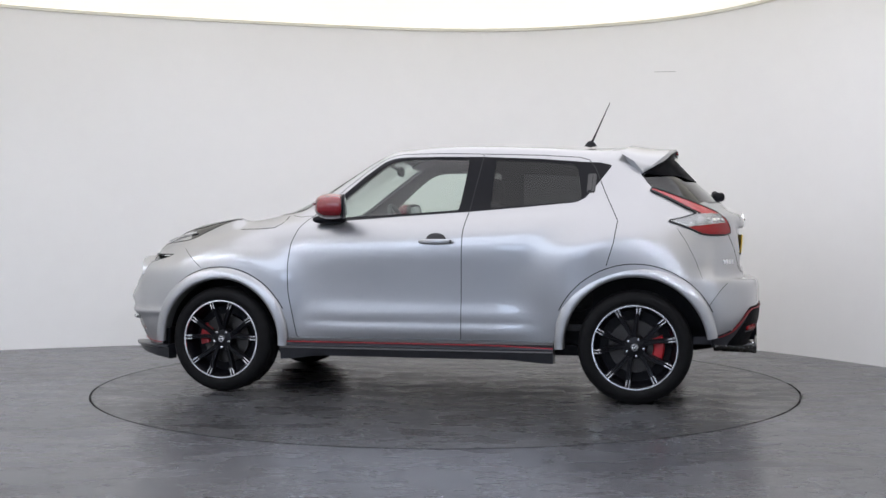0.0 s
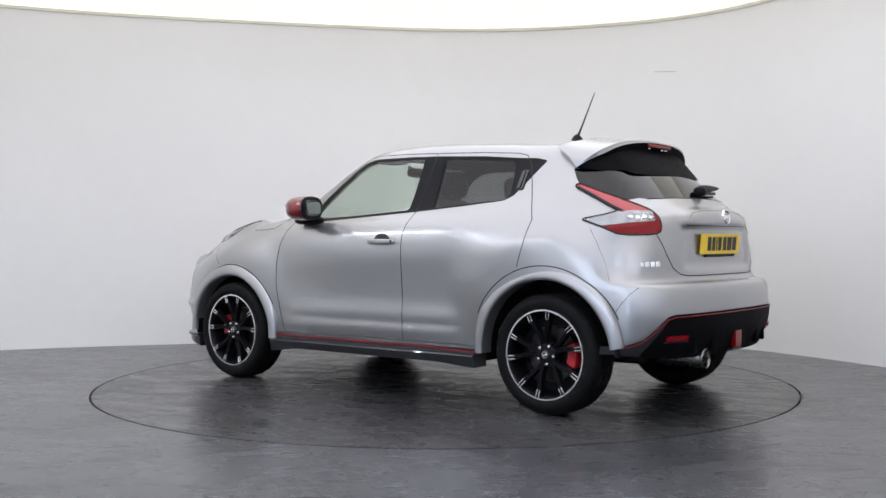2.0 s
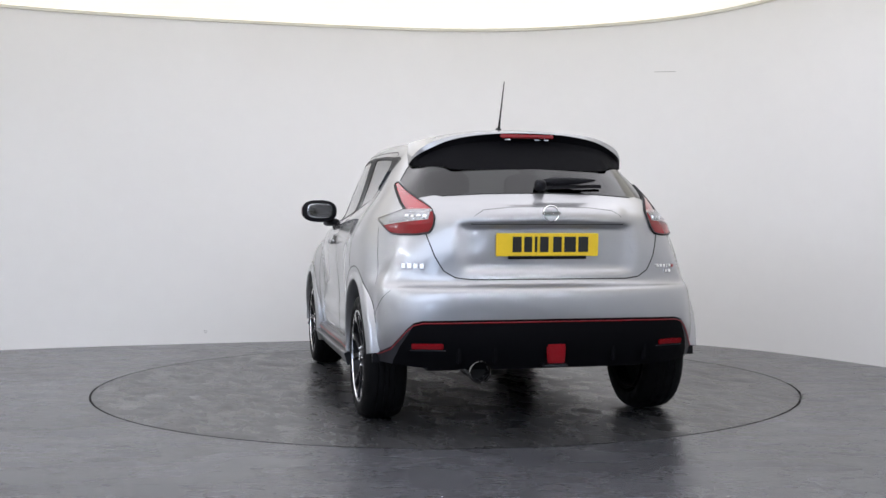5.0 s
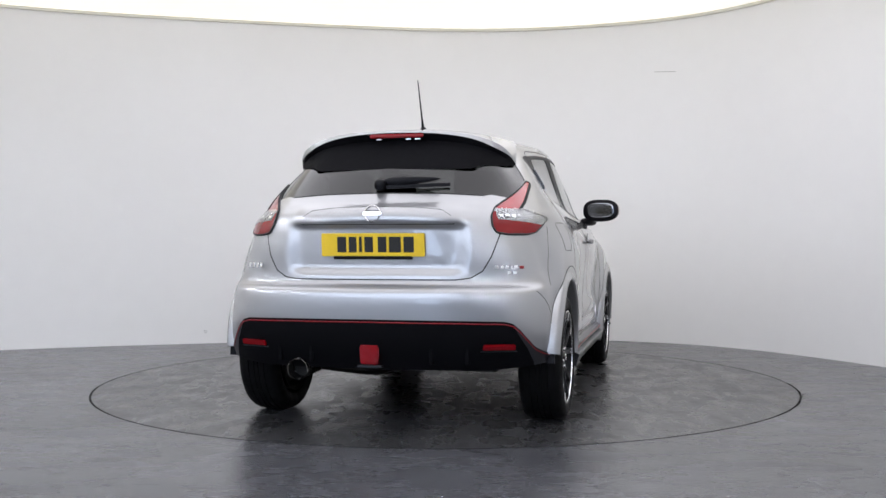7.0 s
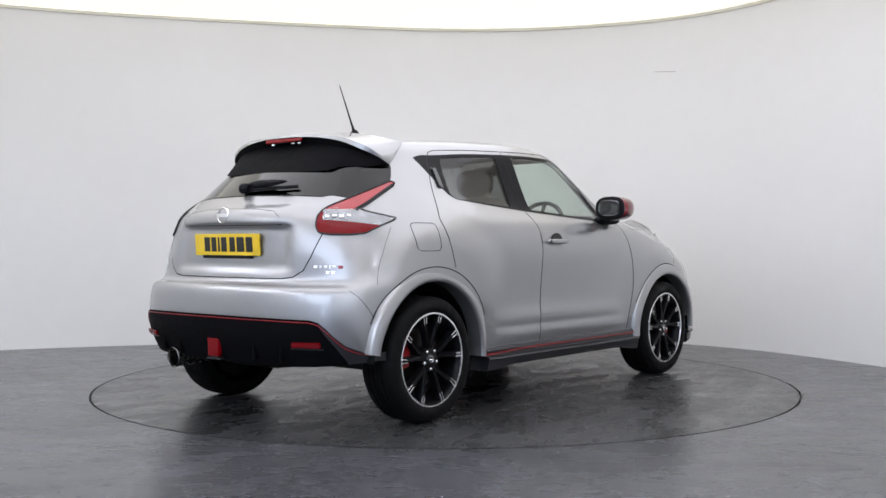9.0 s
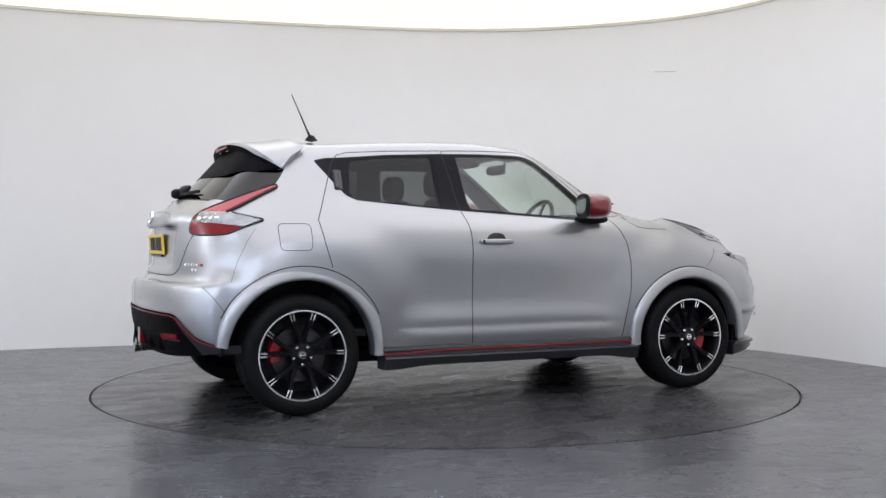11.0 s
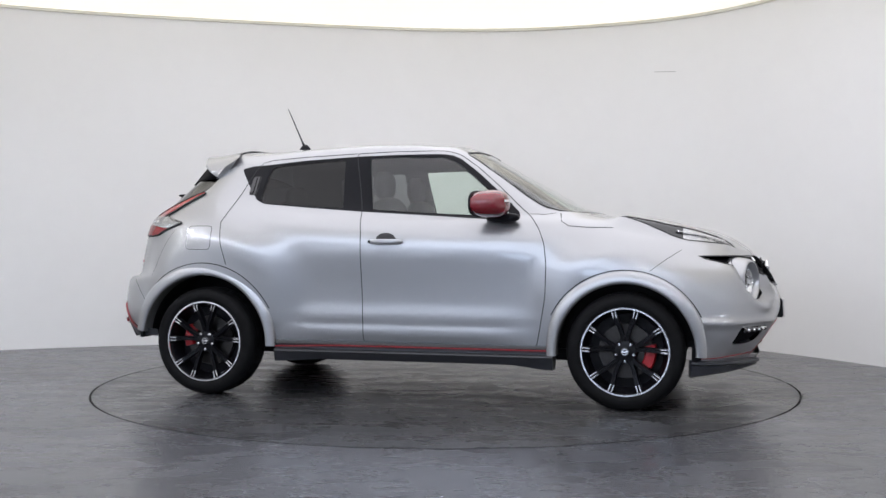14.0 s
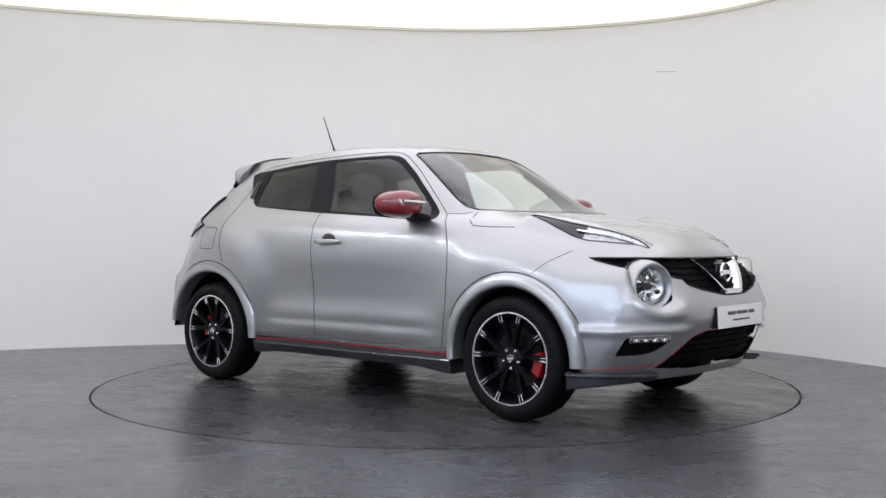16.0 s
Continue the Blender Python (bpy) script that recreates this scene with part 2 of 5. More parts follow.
# ---- the booth ----
def build_room():
    plan = [(-5.6, -6.0), (-5.9, -1.5), (-6.0, 3.0), (-5.9, 5.6), (-5.2, 7.75), (-3.79, 8.785), (-1.89, 9.43), (0.2, 9.83), (1.61, 9.56), (2.53, 8.9), (3.26, 7.55), (3.72, 6.0), (4.05, 3.5), (4.1, -1.0), (4.1, -6.0)]
    line = [curve_at([(x, y, 0) for x, y in plan], i / 160) for i in range(161)]
    bm = bmesh.new()
    rows = []
    for i, p in enumerate(line):
        d = (line[min(i + 1, 160)] - line[max(i - 1, 0)]).normalized()
        out = Vector((-d.y, d.x, 0)) * 0.12
        rows.append([bm.verts.new(v) for v in (p + Vector((0, 0, -0.02)), p + Vector((0, 0, CEIL)), p + out + Vector((0, 0, CEIL)), p + out + Vector((0, 0, -0.02)))])
    for a, b in zip(rows, rows[1:]):
        for j in range(4):
            bm.faces.new((a[j], a[(j + 1) % 4], b[(j + 1) % 4], b[j]))
    bmesh.ops.recalc_face_normals(bm, faces=bm.faces)
    tagged(finish("wall_curved", bm, WALL, smooth=40), "curved seamless off-white painted studio wall", "wall", kind="structure")
    bm = box((10.4, 0.12, CEIL + 0.02), (-0.8, -6.06, CEIL / 2 - 0.01), 0)
    tagged(finish("wall_back", bm, DARKWALL), "plain dark grey wall closing the studio", "wall", kind="structure")
    # this slab glows by itself in place of lamplight falling on it
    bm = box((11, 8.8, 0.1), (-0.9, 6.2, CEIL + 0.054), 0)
    tagged(finish("ceiling", bm, GLOWCEIL), "warm white studio ceiling with light put in as its own glow", "ceiling", kind="structure")
    # unseen dark half, there to darken what the car's right side reflects
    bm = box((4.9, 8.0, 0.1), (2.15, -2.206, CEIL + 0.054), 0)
    tagged(finish("ceiling_side", bm, DARKCEIL), "unseen ceiling coloured dark brown for dim reflections, with small lamps", "ceiling", kind="structure")
    # unseen glowing slab behind the camera, added to fill walls and car flank
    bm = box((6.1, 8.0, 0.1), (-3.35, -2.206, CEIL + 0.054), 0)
    tagged(finish("ceiling_rear", bm, FILLCEIL), "unseen pale ceiling glowing as added cool fill light", "ceiling", kind="structure")
    # added disc above the view: light source and even reflection for the car roof
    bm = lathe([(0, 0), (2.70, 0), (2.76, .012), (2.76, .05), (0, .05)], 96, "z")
    disc = finish("glow_disc", bm, DISCGLOW, smooth=40)
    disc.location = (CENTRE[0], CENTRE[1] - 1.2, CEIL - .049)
    tagged(disc, "added round glowing panel over turntable, out of view", "ceiling", kind="structure")
    # daylight screens in the back wall
    for i, (x, w) in enumerate(((-3.4, 1.7), (1.9, 0.9))):
        bm = box((w, 0.05, 1.3 if w > 1 else 0.7), (x, -5.97, 1.55 if w > 1 else 1.85), 0.01, 1)
        tagged(finish("window_%d" % (i + 1), bm, DAYLIGHT), "cool daylight window in back wall", "window", kind="structure")
    lamp = new("ceiling_light")
    tagged(lamp, "slim white tube lamp on ceiling", "ceiling light", "tube lamps on the ceiling")
    part("housing", box((1.25, 0.12, 0.05), (0, 0, -0.025), 0.008), WALL, lamp)
    part("tube", box((1.18, 0.026, 0.026), (0, 0, -0.064), 0.010, 3), TUBE, lamp, "glowing tube")
    first = True
    for y in (0.9, -1.2, -3.6):
        for x in (0.9, 2.9):
            m = pose(x, y, CEIL - 0.001)
            if first:
                lamp.matrix_basis, first = m, False
            else:
                copy_thing(lamp, m)
    # three more tubes out of view, added only to brighten the left wall
    for x, y in ((-4.3, 2.7), (-4.35, 4.3), (-4.15, 5.9)):
        copy_thing(lamp, pose(x, y, CEIL - 0.001, 0, 0, 90))
    # small bright spot lamps over the side where the visitor stands
    spot = new("ceiling_spot")
    tagged(spot, "round bright downlight with white rim on ceiling", "ceiling spot", "round spots on the ceiling")
    for name, prof, material in (("rim", [(.066, .0), (.090, .002), (.094, .012), (.088, .020), (.068, .016), (.062, .004)], WALL), ("bulb", [(.066, .006), (.046, .012), (.024, .015), (0, .016)], SPOT)):
        bm = lathe(prof, 24)
        bmesh.ops.transform(bm, matrix=pose(0, 0, 0, -90), verts=bm.verts)
        part(name, bm, material, spot)
    first = True
    for y in (1.5, -0.1, -1.8):
        for x in (0.5, 1.4, 2.1, 3.3):
            m = pose(x + .17 * y, y, CEIL - 0.001)
            if first:
                spot.matrix_basis, first = m, False
            else:
                copy_thing(spot, m)
    # floor sheet with a round opening for the turntable
    bm = bmesh.new()
    n = 160
    rings = []
    for r in (2.250, 2.6, 3.5, 6.0, 10.0, 16.0):
        rings.append([bm.verts.new((CENTRE[0] + r * math.cos(2 * math.pi * i / n), CENTRE[1] + r * math.sin(2 * math.pi * i / n), 0)) for i in range(n)])
    rings.insert(0, [bm.verts.new((v.co.x, v.co.y, -0.05)) for v in rings[0]])
    for a, b in zip(rings, rings[1:]):
        for i in range(n):
            bm.faces.new((a[i], b[i], b[(i + 1) % n], a[(i + 1) % n]))
    bmesh.ops.recalc_face_normals(bm, faces=bm.faces)
    tagged(finish("floor", bm, FLOOR), "dark grey glossy painted studio floor", "floor", kind="structure")
    bm = bmesh.new()
    bmesh.ops.create_circle(bm, cap_ends=True, segments=64, radius=2.4)
    pit = finish("turntable_pit", bm, PIT)
    pit.location = (*CENTRE, -0.055)
    tagged(pit, "black pit under the turntable", "pit", kind="structure")
    bm = lathe([(0.0, 0.0), (0.8, 0.0), (2.236, 0.0), (2.240, -0.004), (2.240, -0.045), (0.0, -0.045)], 160, "z")
    table = finish("turntable", bm, TABLE, smooth=30)
    table.location = (*CENTRE, 0)
    bm = lathe([(2.237, -.001), (2.237, .0008), (2.241, .0008), (2.2415, -.03)], 160, "z")
    part("edge_ring", bm, PIT, table, "thin dark steel edge")
    # slim cornice and old scuffs on the wall
    bm = bmesh.new()
    rows = []
    for i, p in enumerate(line):
        d = (line[min(i + 1, 160)] - line[max(i - 1, 0)]).normalized()
        inn = Vector((d.y, -d.x, 0)) * 0.012
        rows.append([bm.verts.new(v) for v in (p + Vector((0, 0, CEIL - .030)), p + inn + Vector((0, 0, CEIL - .026)), p + inn + Vector((0, 0, CEIL - .001)))])
    for a, b in zip(rows, rows[1:]):
        for j in range(2):
            bm.faces.new((a[j], a[j + 1], b[j + 1], b[j]))
    bmesh.ops.recalc_face_normals(bm, faces=bm.faces)
    tagged(finish("trim", bm, CORNICE, smooth=40), "slim cream trim where wall meets ceiling", "trim", kind="structure")
    for px, wz, ln, tl in ((2.05, 2.47, .20, 4), (-2.25, .10, .02, 0), (-2.12, .115, .035, 5)):
        j = min(range(161), key=lambda i: abs(line[i].x - px) + (line[i].y < 7) * 9)
        d = (line[j + 1] - line[j - 1]).normalized()
        inn = Vector((d.y, -d.x, 0))
        bm = box((ln, .0015, .006), (0, 0, 0), 0, turn=pose(0, 0, 0, 0, tl, 0))
        bmesh.ops.transform(bm, matrix=Matrix.Translation(line[j] + inn * .003 + Z0 * wz) @ Matrix((d, -inn, Z0)).transposed().to_4x4(), verts=bm.verts)
        tagged(finish("scuff_mark", bm, SCUFF), "faint grey scuff on the white wall", "scuff", kind="structure")
    return tagged(table, "round grey painted turntable set flush in floor", "turntable")


turntable = build_room()

# ---- the car's body surface ----
# Fifteen stations from the tail's middle round one side to the nose's middle, on contours from the bottom edge up to the roof.
CONTOURS = {
    "bottom": [(-1.935, 0, 0.322), (-1.92, 0.35, 0.322), (-1.86, 0.62, 0.328), (-1.755, 0.775, 0.345), (-1.62, 0.825, 0.352), (-1.265, 0.835, 0.33), (-0.83, 0.825, 0.335), (-0.27, 0.82, 0.335), (0.3, 0.82, 0.33), (0.82, 0.825, 0.32), (1.265, 0.835, 0.3), (1.64, 0.81, 0.26), (1.8, 0.69, 0.24), (1.945, 0.39, 0.24), (1.975, 0, 0.24)],
    "low": [(-1.985, 0, 0.44), (-1.97, 0.36, 0.44), (-1.9, 0.65, 0.44), (-1.77, 0.8, 0.44), (-1.63, 0.835, 0.44), (-1.265, 0.842, 0.44), (-0.83, 0.835, 0.44), (-0.27, 0.836, 0.43), (0.3, 0.836, 0.43), (0.82, 0.835, 0.43), (1.265, 0.842, 0.42), (1.66, 0.82, 0.41), (1.875, 0.72, 0.41), (2.035, 0.4, 0.41), (2.065, 0, 0.41)],
    "rub": [(-2.003, 0, 0.56), (-1.983, 0.37, 0.56), (-1.913, 0.66, 0.56), (-1.78, 0.8, 0.56), (-1.63, 0.838, 0.56), (-1.265, 0.843, 0.56), (-0.83, 0.831, 0.55), (-0.27, 0.833, 0.54), (0.3, 0.833, 0.54), (0.82, 0.831, 0.54), (1.265, 0.843, 0.54), (1.66, 0.813, 0.54), (1.91, 0.71, 0.55), (2.09, 0.39, 0.56), (2.12, 0, 0.57)],
    "bumper": [(-1.994, 0, 0.7), (-1.974, 0.37, 0.7), (-1.901, 0.64, 0.698), (-1.768, 0.785, 0.69), (-1.63, 0.83, 0.68), (-1.265, 0.844, 0.7), (-0.83, 0.84, 0.69), (-0.27, 0.842, 0.68), (0.3, 0.842, 0.68), (0.82, 0.832, 0.69), (1.265, 0.844, 0.7), (1.65, 0.8, 0.68), (1.89, 0.695, 0.68), (2.045, 0.39, 0.69), (2.08, 0, 0.69)],
    "ledge": [(-1.911, 0, 0.732), (-1.896, 0.36, 0.732), (-1.83, 0.61, 0.732), (-1.74, 0.76, 0.74), (-1.61, 0.819, 0.76), (-1.265, 0.842, 0.8), (-0.83, 0.849, 0.79), (-0.27, 0.853, 0.78), (0.3, 0.853, 0.78), (0.82, 0.836, 0.79), (1.265, 0.837, 0.8), (1.62, 0.784, 0.77), (1.85, 0.675, 0.77), (1.995, 0.39, 0.78), (2.035, 0, 0.78)],
    "flank": [(-1.904, 0, 0.88), (-1.892, 0.33, 0.88), (-1.835, 0.56, 0.88), (-1.74, 0.71, 0.88), (-1.6, 0.789, 0.9), (-1.265, 0.837, 0.92), (-0.83, 0.859, 0.9), (-0.27, 0.862, 0.9), (0.3, 0.862, 0.9), (0.8, 0.829, 0.91), (1.265, 0.807, 0.89), (1.57, 0.744, 0.85), (1.79, 0.64, 0.83), (1.945, 0.38, 0.83), (1.98, 0, 0.835)],
    "crest": [(-1.906, 0, 1.06), (-1.886, 0.27, 1.055), (-1.832, 0.47, 1.04), (-1.74, 0.64, 1.02), (-1.58, 0.755, 1.02), (-1.265, 0.812, 1.05), (-0.85, 0.84, 1.02), (-0.27, 0.835, 1.02), (0.3, 0.82, 1.02), (0.76, 0.79, 1.03), (1.22, 0.755, 0.975), (1.51, 0.69, 0.935), (1.73, 0.58, 0.912), (1.88, 0.34, 0.902), (1.925, 0, 0.902)],
    "lid": [(-1.84, 0, 1.12), (-1.825, 0.25, 1.115), (-1.78, 0.45, 1.105), (-1.7, 0.61, 1.09), (-1.53, 0.715, 1.09), (-1.25, 0.78, 1.13), (-0.85, 0.795, 1.085), (-0.27, 0.785, 1.075), (0.3, 0.765, 1.065), (0.72, 0.735, 1.075), (1.12, 0.655, 1.055), (1.37, 0.585, 1.042), (1.54, 0.47, 1.018), (1.65, 0.25, 1.012), (1.69, 0, 1.01)],
    "belt": [(-1.775, 0, 1.175), (-1.76, 0.23, 1.172), (-1.715, 0.42, 1.165), (-1.63, 0.575, 1.16), (-1.47, 0.675, 1.175), (-1.22, 0.703, 1.22), (-0.85, 0.738, 1.155), (-0.27, 0.735, 1.12), (0.28, 0.725, 1.095), (0.68, 0.695, 1.105), (0.862, 0.635, 1.092), (0.967, 0.54, 1.094), (1.042, 0.38, 1.096), (1.062, 0.19, 1.097), (1.067, 0, 1.097)],
    "window": [(-1.6, 0, 1.335), (-1.585, 0.2, 1.333), (-1.545, 0.38, 1.325), (-1.465, 0.52, 1.32), (-1.34, 0.572, 1.33), (-1.14, 0.613, 1.365), (-0.8, 0.662, 1.3), (-0.28, 0.68, 1.28), (0.22, 0.668, 1.275), (0.44, 0.645, 1.28), (0.56, 0.58, 1.29), (0.622, 0.48, 1.288), (0.657, 0.35, 1.296), (0.662, 0.17, 1.301), (0.662, 0, 1.303)],
    "rail": [(-1.4, 0, 1.5), (-1.39, 0.18, 1.498), (-1.36, 0.35, 1.485), (-1.3, 0.46, 1.465), (-1.2, 0.522, 1.452), (-1.05, 0.556, 1.445), (-0.75, 0.588, 1.455), (-0.3, 0.61, 1.472), (0.06, 0.6, 1.468), (0.18, 0.575, 1.468), (0.255, 0.515, 1.482), (0.288, 0.42, 1.483), (0.313, 0.3, 1.492), (0.318, 0.13, 1.494), (0.323, 0, 1.496)],
    "roof": [(-1.28, 0, 1.527), (-1.27, 0.15, 1.525), (-1.24, 0.28, 1.515), (-1.18, 0.38, 1.504), (-1.08, 0.42, 1.491), (-0.93, 0.44, 1.499), (-0.68, 0.455, 1.514), (-0.3, 0.465, 1.529), (-0.06, 0.455, 1.527), (0.04, 0.42, 1.523), (0.1, 0.36, 1.522), (0.14, 0.28, 1.524), (0.165, 0.18, 1.527), (0.18, 0.09, 1.529), (0.185, 0, 1.53)],
    "spine": [(-1.1, 0, 1.528), (-1.05, 0, 1.53), (-0.98, 0, 1.534), (-0.9, 0, 1.538), (-0.8, 0, 1.526), (-0.7, 0, 1.532), (-0.5, 0, 1.54), (-0.3, 0, 1.546), (-0.18, 0, 1.546), (-0.12, 0, 1.545), (-0.08, 0, 1.543), (-0.05, 0, 1.542), (-0.03, 0, 1.541), (-0.015, 0, 1.54), (0, 0, 1.54)],
}


def smoothstep(a, b, x):
    t = min(max((x - a) / (b - a), 0), 1)
    return t * t * (3 - 2 * t)


def body_surface(per=9, rounds=5):
    """The closed outer skin as a grid of points [row][column], columns going round the whole car."""
    lines = []
    for pts in CONTOURS.values():
        half = [Vector(p) for p in pts]
        loop = half + [Vector((p.x, -p.y, p.z)) for p in half[-2:0:-1]]
        n = len(loop)
        fine = []
        for i in range(n):
            p = [loop[(i + k) % n] for k in (-1, 0, 1, 2)]
            for s in range(per):
                f = s / per
                fine.append(0.5 * (2 * p[1] + (p[2] - p[0]) * f + (2 * p[0] - 5 * p[1] + 4 * p[2] - p[3]) * f * f + (3 * p[1] - p[0] - 3 * p[2] + p[3]) * f ** 3))
        lines.append(fine)
    rows = []
    m = len(lines)
    for i in range(m - 1):
        for s in range(per):
            rows.append([curve_at([lines[k][j] for k in range(m)], (i + s / per) / (m - 1)) for j in range(len(lines[0]))])
    rows.append(lines[-1])
    g = np.array([[tuple(v) for v in r] for r in rows])
    for _ in range(rounds):
        s = (np.roll(g, 1, 1) + np.roll(g, -1, 1)) / 2
        h = g.copy()
        h[1:-1] = (g[:-2] + g[2:]) / 4 + s[1:-1] / 2
        h[0] = s[0]
        g = 0.4 * g + 0.6 * h
    # the flanks are smoothed further, the ends and the pillars keep their creases
    a, x, z = np.abs(g[:, :, 1]), g[:, :, 0], g[:, :, 2]
    def ramp(lo, hi, q):
        t = np.clip((q - lo) / (hi - lo), 0, 1)
        return t * t * (3 - 2 * t)
    w = (ramp(.45, .65, a) * ramp(-1.62, -1.40, x) * ramp(1.72, 1.5, x) * ramp(1.24, 1.12, z) * ramp(.36, .46, z))[:, :, None]
    for _ in range(40):
        h = g.copy()
        h[1:-1] = (g[:-2] + g[2:]) / 4 + (np.roll(g, 1, 1) + np.roll(g, -1, 1))[1:-1] / 4
        g = g + w * .6 * (h - g)
    return g


def dent(p):
    """Pressed shapes on the skin: plate recess and lip on the tailgate, lamp sockets, bonnet, door waist."""
    x, y, z = p
    a = abs(y)
    if x < -1.6:
        w = smoothstep(.47, .40, a + .25 * max(0, .86 - z)) * smoothstep(.775, .80, z) * smoothstep(1.022, 1.008, z)
        x += .024 * w
        lip = smoothstep(.44, .36, a) * smoothstep(1.008, 1.022, z) * smoothstep(1.13, 1.09, z)
        x -= .018 * lip
    if a > .6 and -.75 < x < .78 and z < .62:
        k = smoothstep(-.75, -.55, x) * smoothstep(.78, .55, x)
        y += math.copysign(k * (.006 * math.exp(-((z - .40) / .045) ** 2) - .006 * math.exp(-((z - .50) / .05) ** 2)), y)
    if .55 < x < 1.85 and a > .5 and .35 < z < 1.1:
        d = math.hypot((x - 1.27) / (.53 if x < 1.27 else .46), (z - .62) / .375)
        y += math.copysign(.032 * smoothstep(1.10, .62, d), y)
    if -1.85 < x < -.50 and a > .5 and .35 < z < 1.15:
        d = math.hypot((x + 1.28) / (.64 if x > -1.28 else .35), (z - .68) / .40)
        y += math.copysign(.040 * smoothstep(1.12, .62, d), y)
        y -= math.copysign(.016 * math.exp(-((x + 1.655) / .065) ** 2) * smoothstep(.70, .80, z) * smoothstep(1.06, .92, z), y)
    if x > 1.35 and z > .5:
        d = math.hypot(a - .560, z - .708)
        x -= .050 * smoothstep(.135, .095, d) * smoothstep(1.6, 1.75, x)
        x += .014 * math.exp(-((d - .135) / .028) ** 2) * smoothstep(1.6, 1.75, x)
    if x > 1.45 and a > .38 and .38 < z < .6:
        k = .016 * math.exp(-((z - .487) / .020) ** 2) * smoothstep(.38, .50, a) * smoothstep(1.45, 1.65, x)
        x, y = x + k * .8, y + math.copysign(k * .6, y)
    if 1.1 < x < 1.85 and .35 < a < .8 and z > .8:
        u = min(max((x - 1.26) / .52, 0), 1)
        d = math.hypot(x - (1.26 + .52 * u), a - (.618 - .135 * u ** 1.6))
        z += .036 * smoothstep(.10, .02, d) * (1 - .5 * smoothstep(.45, 1, u))
    return (x, y, z)


def body_bmesh():
    g = body_surface()
    bm = bmesh.new()
    rows = [[bm.verts.new(dent(p)) for p in r] for r in g]
    n = len(rows[0])
    for a, b in zip(rows, rows[1:]):
        for j in range(n):
            bm.faces.new((a[j], a[(j + 1) % n], b[(j + 1) % n], b[j]))
    bmesh.ops.remove_doubles(bm, verts=bm.verts, dist=2e-4)
    bmesh.ops.recalc_face_normals(bm, faces=bm.faces)
    return bm

# ---- cutting the skin into panels ----
from mathutils.bvhtree import BVHTree
from mathutils.interpolate import poly_3d_calc

X, Y, Z = Vector((1, 0, 0)), Vector((0, 1, 0)), Vector((0, 0, 1))
SIDE, ENDS, TOP = (X, Z), (Y, Z), (X, Y)
TAIL_L, TAIL_R = (Vector((.53, .848, 0)), Z), (Vector((.53, -.848, 0)), Z)
NOSE_L, NOSE_R = (Vector((.755, -.656, 0)), Z), (Vector((.755, .656, 0)), Z)


def flat(p, plane):
    return p.dot(plane[0]), p.dot(plane[1])


def inside(q, poly):
    hit, j = False, len(poly) - 1
    for i in range(len(poly)):
        (xi, yi), (xj, yj) = poly[i], poly[j]
        if (yi > q[1]) != (yj > q[1]) and q[0] < (xj - xi) * (q[1] - yi) / (yj - yi) + xi:
            hit = not hit
        j = i
    return hit


def rounded(poly, r=0.03, n=4):
    """Round the corners of an outline."""
    out = []
    m = len(poly)
    for i in range(m):
        a, b, c = (Vector(poly[(i + k) % m]) for k in (-1, 0, 1))
        ra = min(r, (a - b).length * .45)
        rc = min(r, (c - b).length * .45)
        p, q = b + (a - b).normalized() * ra, b + (c - b).normalized() * rc
        for k in range(n + 1):
            t = k / n
            out.append(tuple(p * (1 - t) ** 2 + b * 2 * t * (1 - t) + q * t * t))
    return out


def knife(bm, poly, plane, keep):
    """Cut the skin along an outline seen square to a plane, where keep(face) holds."""
    n = len(poly)
    near = [f for f in bm.faces if keep(f)]
    lo = Vector((min(p[0] for p in poly) - .02, min(p[1] for p in poly) - .02))
    hi = Vector((max(p[0] for p in poly) + .02, max(p[1] for p in poly) + .02))
    pool = set()
    for f in near:
        q = flat(f.calc_center_median(), plane)
        if lo.x - .06 < q[0] < hi.x + .06 and lo.y - .06 < q[1] < hi.y + .06:
            pool.add(f)
    for i in range(n):
        a, b = Vector(poly[i]), Vector(poly[(i + 1) % n])
        if (b - a).length < 1e-5:
            continue
        d = b - a
        normal = plane[0] * -d.y + plane[1] * d.x
        x0, x1, y0, y1 = min(a.x, b.x) - 1e-4, max(a.x, b.x) + 1e-4, min(a.y, b.y) - 1e-4, max(a.y, b.y) + 1e-4
        hitf = []
        for f in pool:
            if not f.is_valid:
                continue
            q = [flat(v.co, plane) for v in f.verts]
            if max(p[0] for p in q) < x0 or min(p[0] for p in q) > x1 or max(p[1] for p in q) < y0 or min(p[1] for p in q) > y1:
                continue
            hitf.append(f)
        if not hitf:
            continue
        geom = set(hitf)
        for f in hitf:
            geom.update(f.edges)
            geom.update(f.verts)
        got = bmesh.ops.bisect_plane(bm, geom=list(geom), dist=1e-5, plane_co=plane[0] * a.x + plane[1] * a.y, plane_no=normal)
        pool.update(g for g in got["geom"] if isinstance(g, bmesh.types.BMFace))
        pool = {f for f in pool if f.is_valid}
        for e in got["geom_cut"]:
            if isinstance(e, bmesh.types.BMEdge):
                pool.update(e.link_faces)


def on_flank(f):
    c = f.calc_center_median()
    return abs(c.y) > .42 and abs(f.normal.y) > .22 and c.z < 1.5


def on_tail(f):
    return f.calc_center_median().x < -1.1 and f.normal.x < -.2


def on_nose(f):
    return f.calc_center_median().x > 1.4 and f.normal.x > .12


def on_screen(f):
    c = f.calc_center_median()
    return -.1 < c.x < 1.1 and f.normal.x > .2 and c.z > 1.0


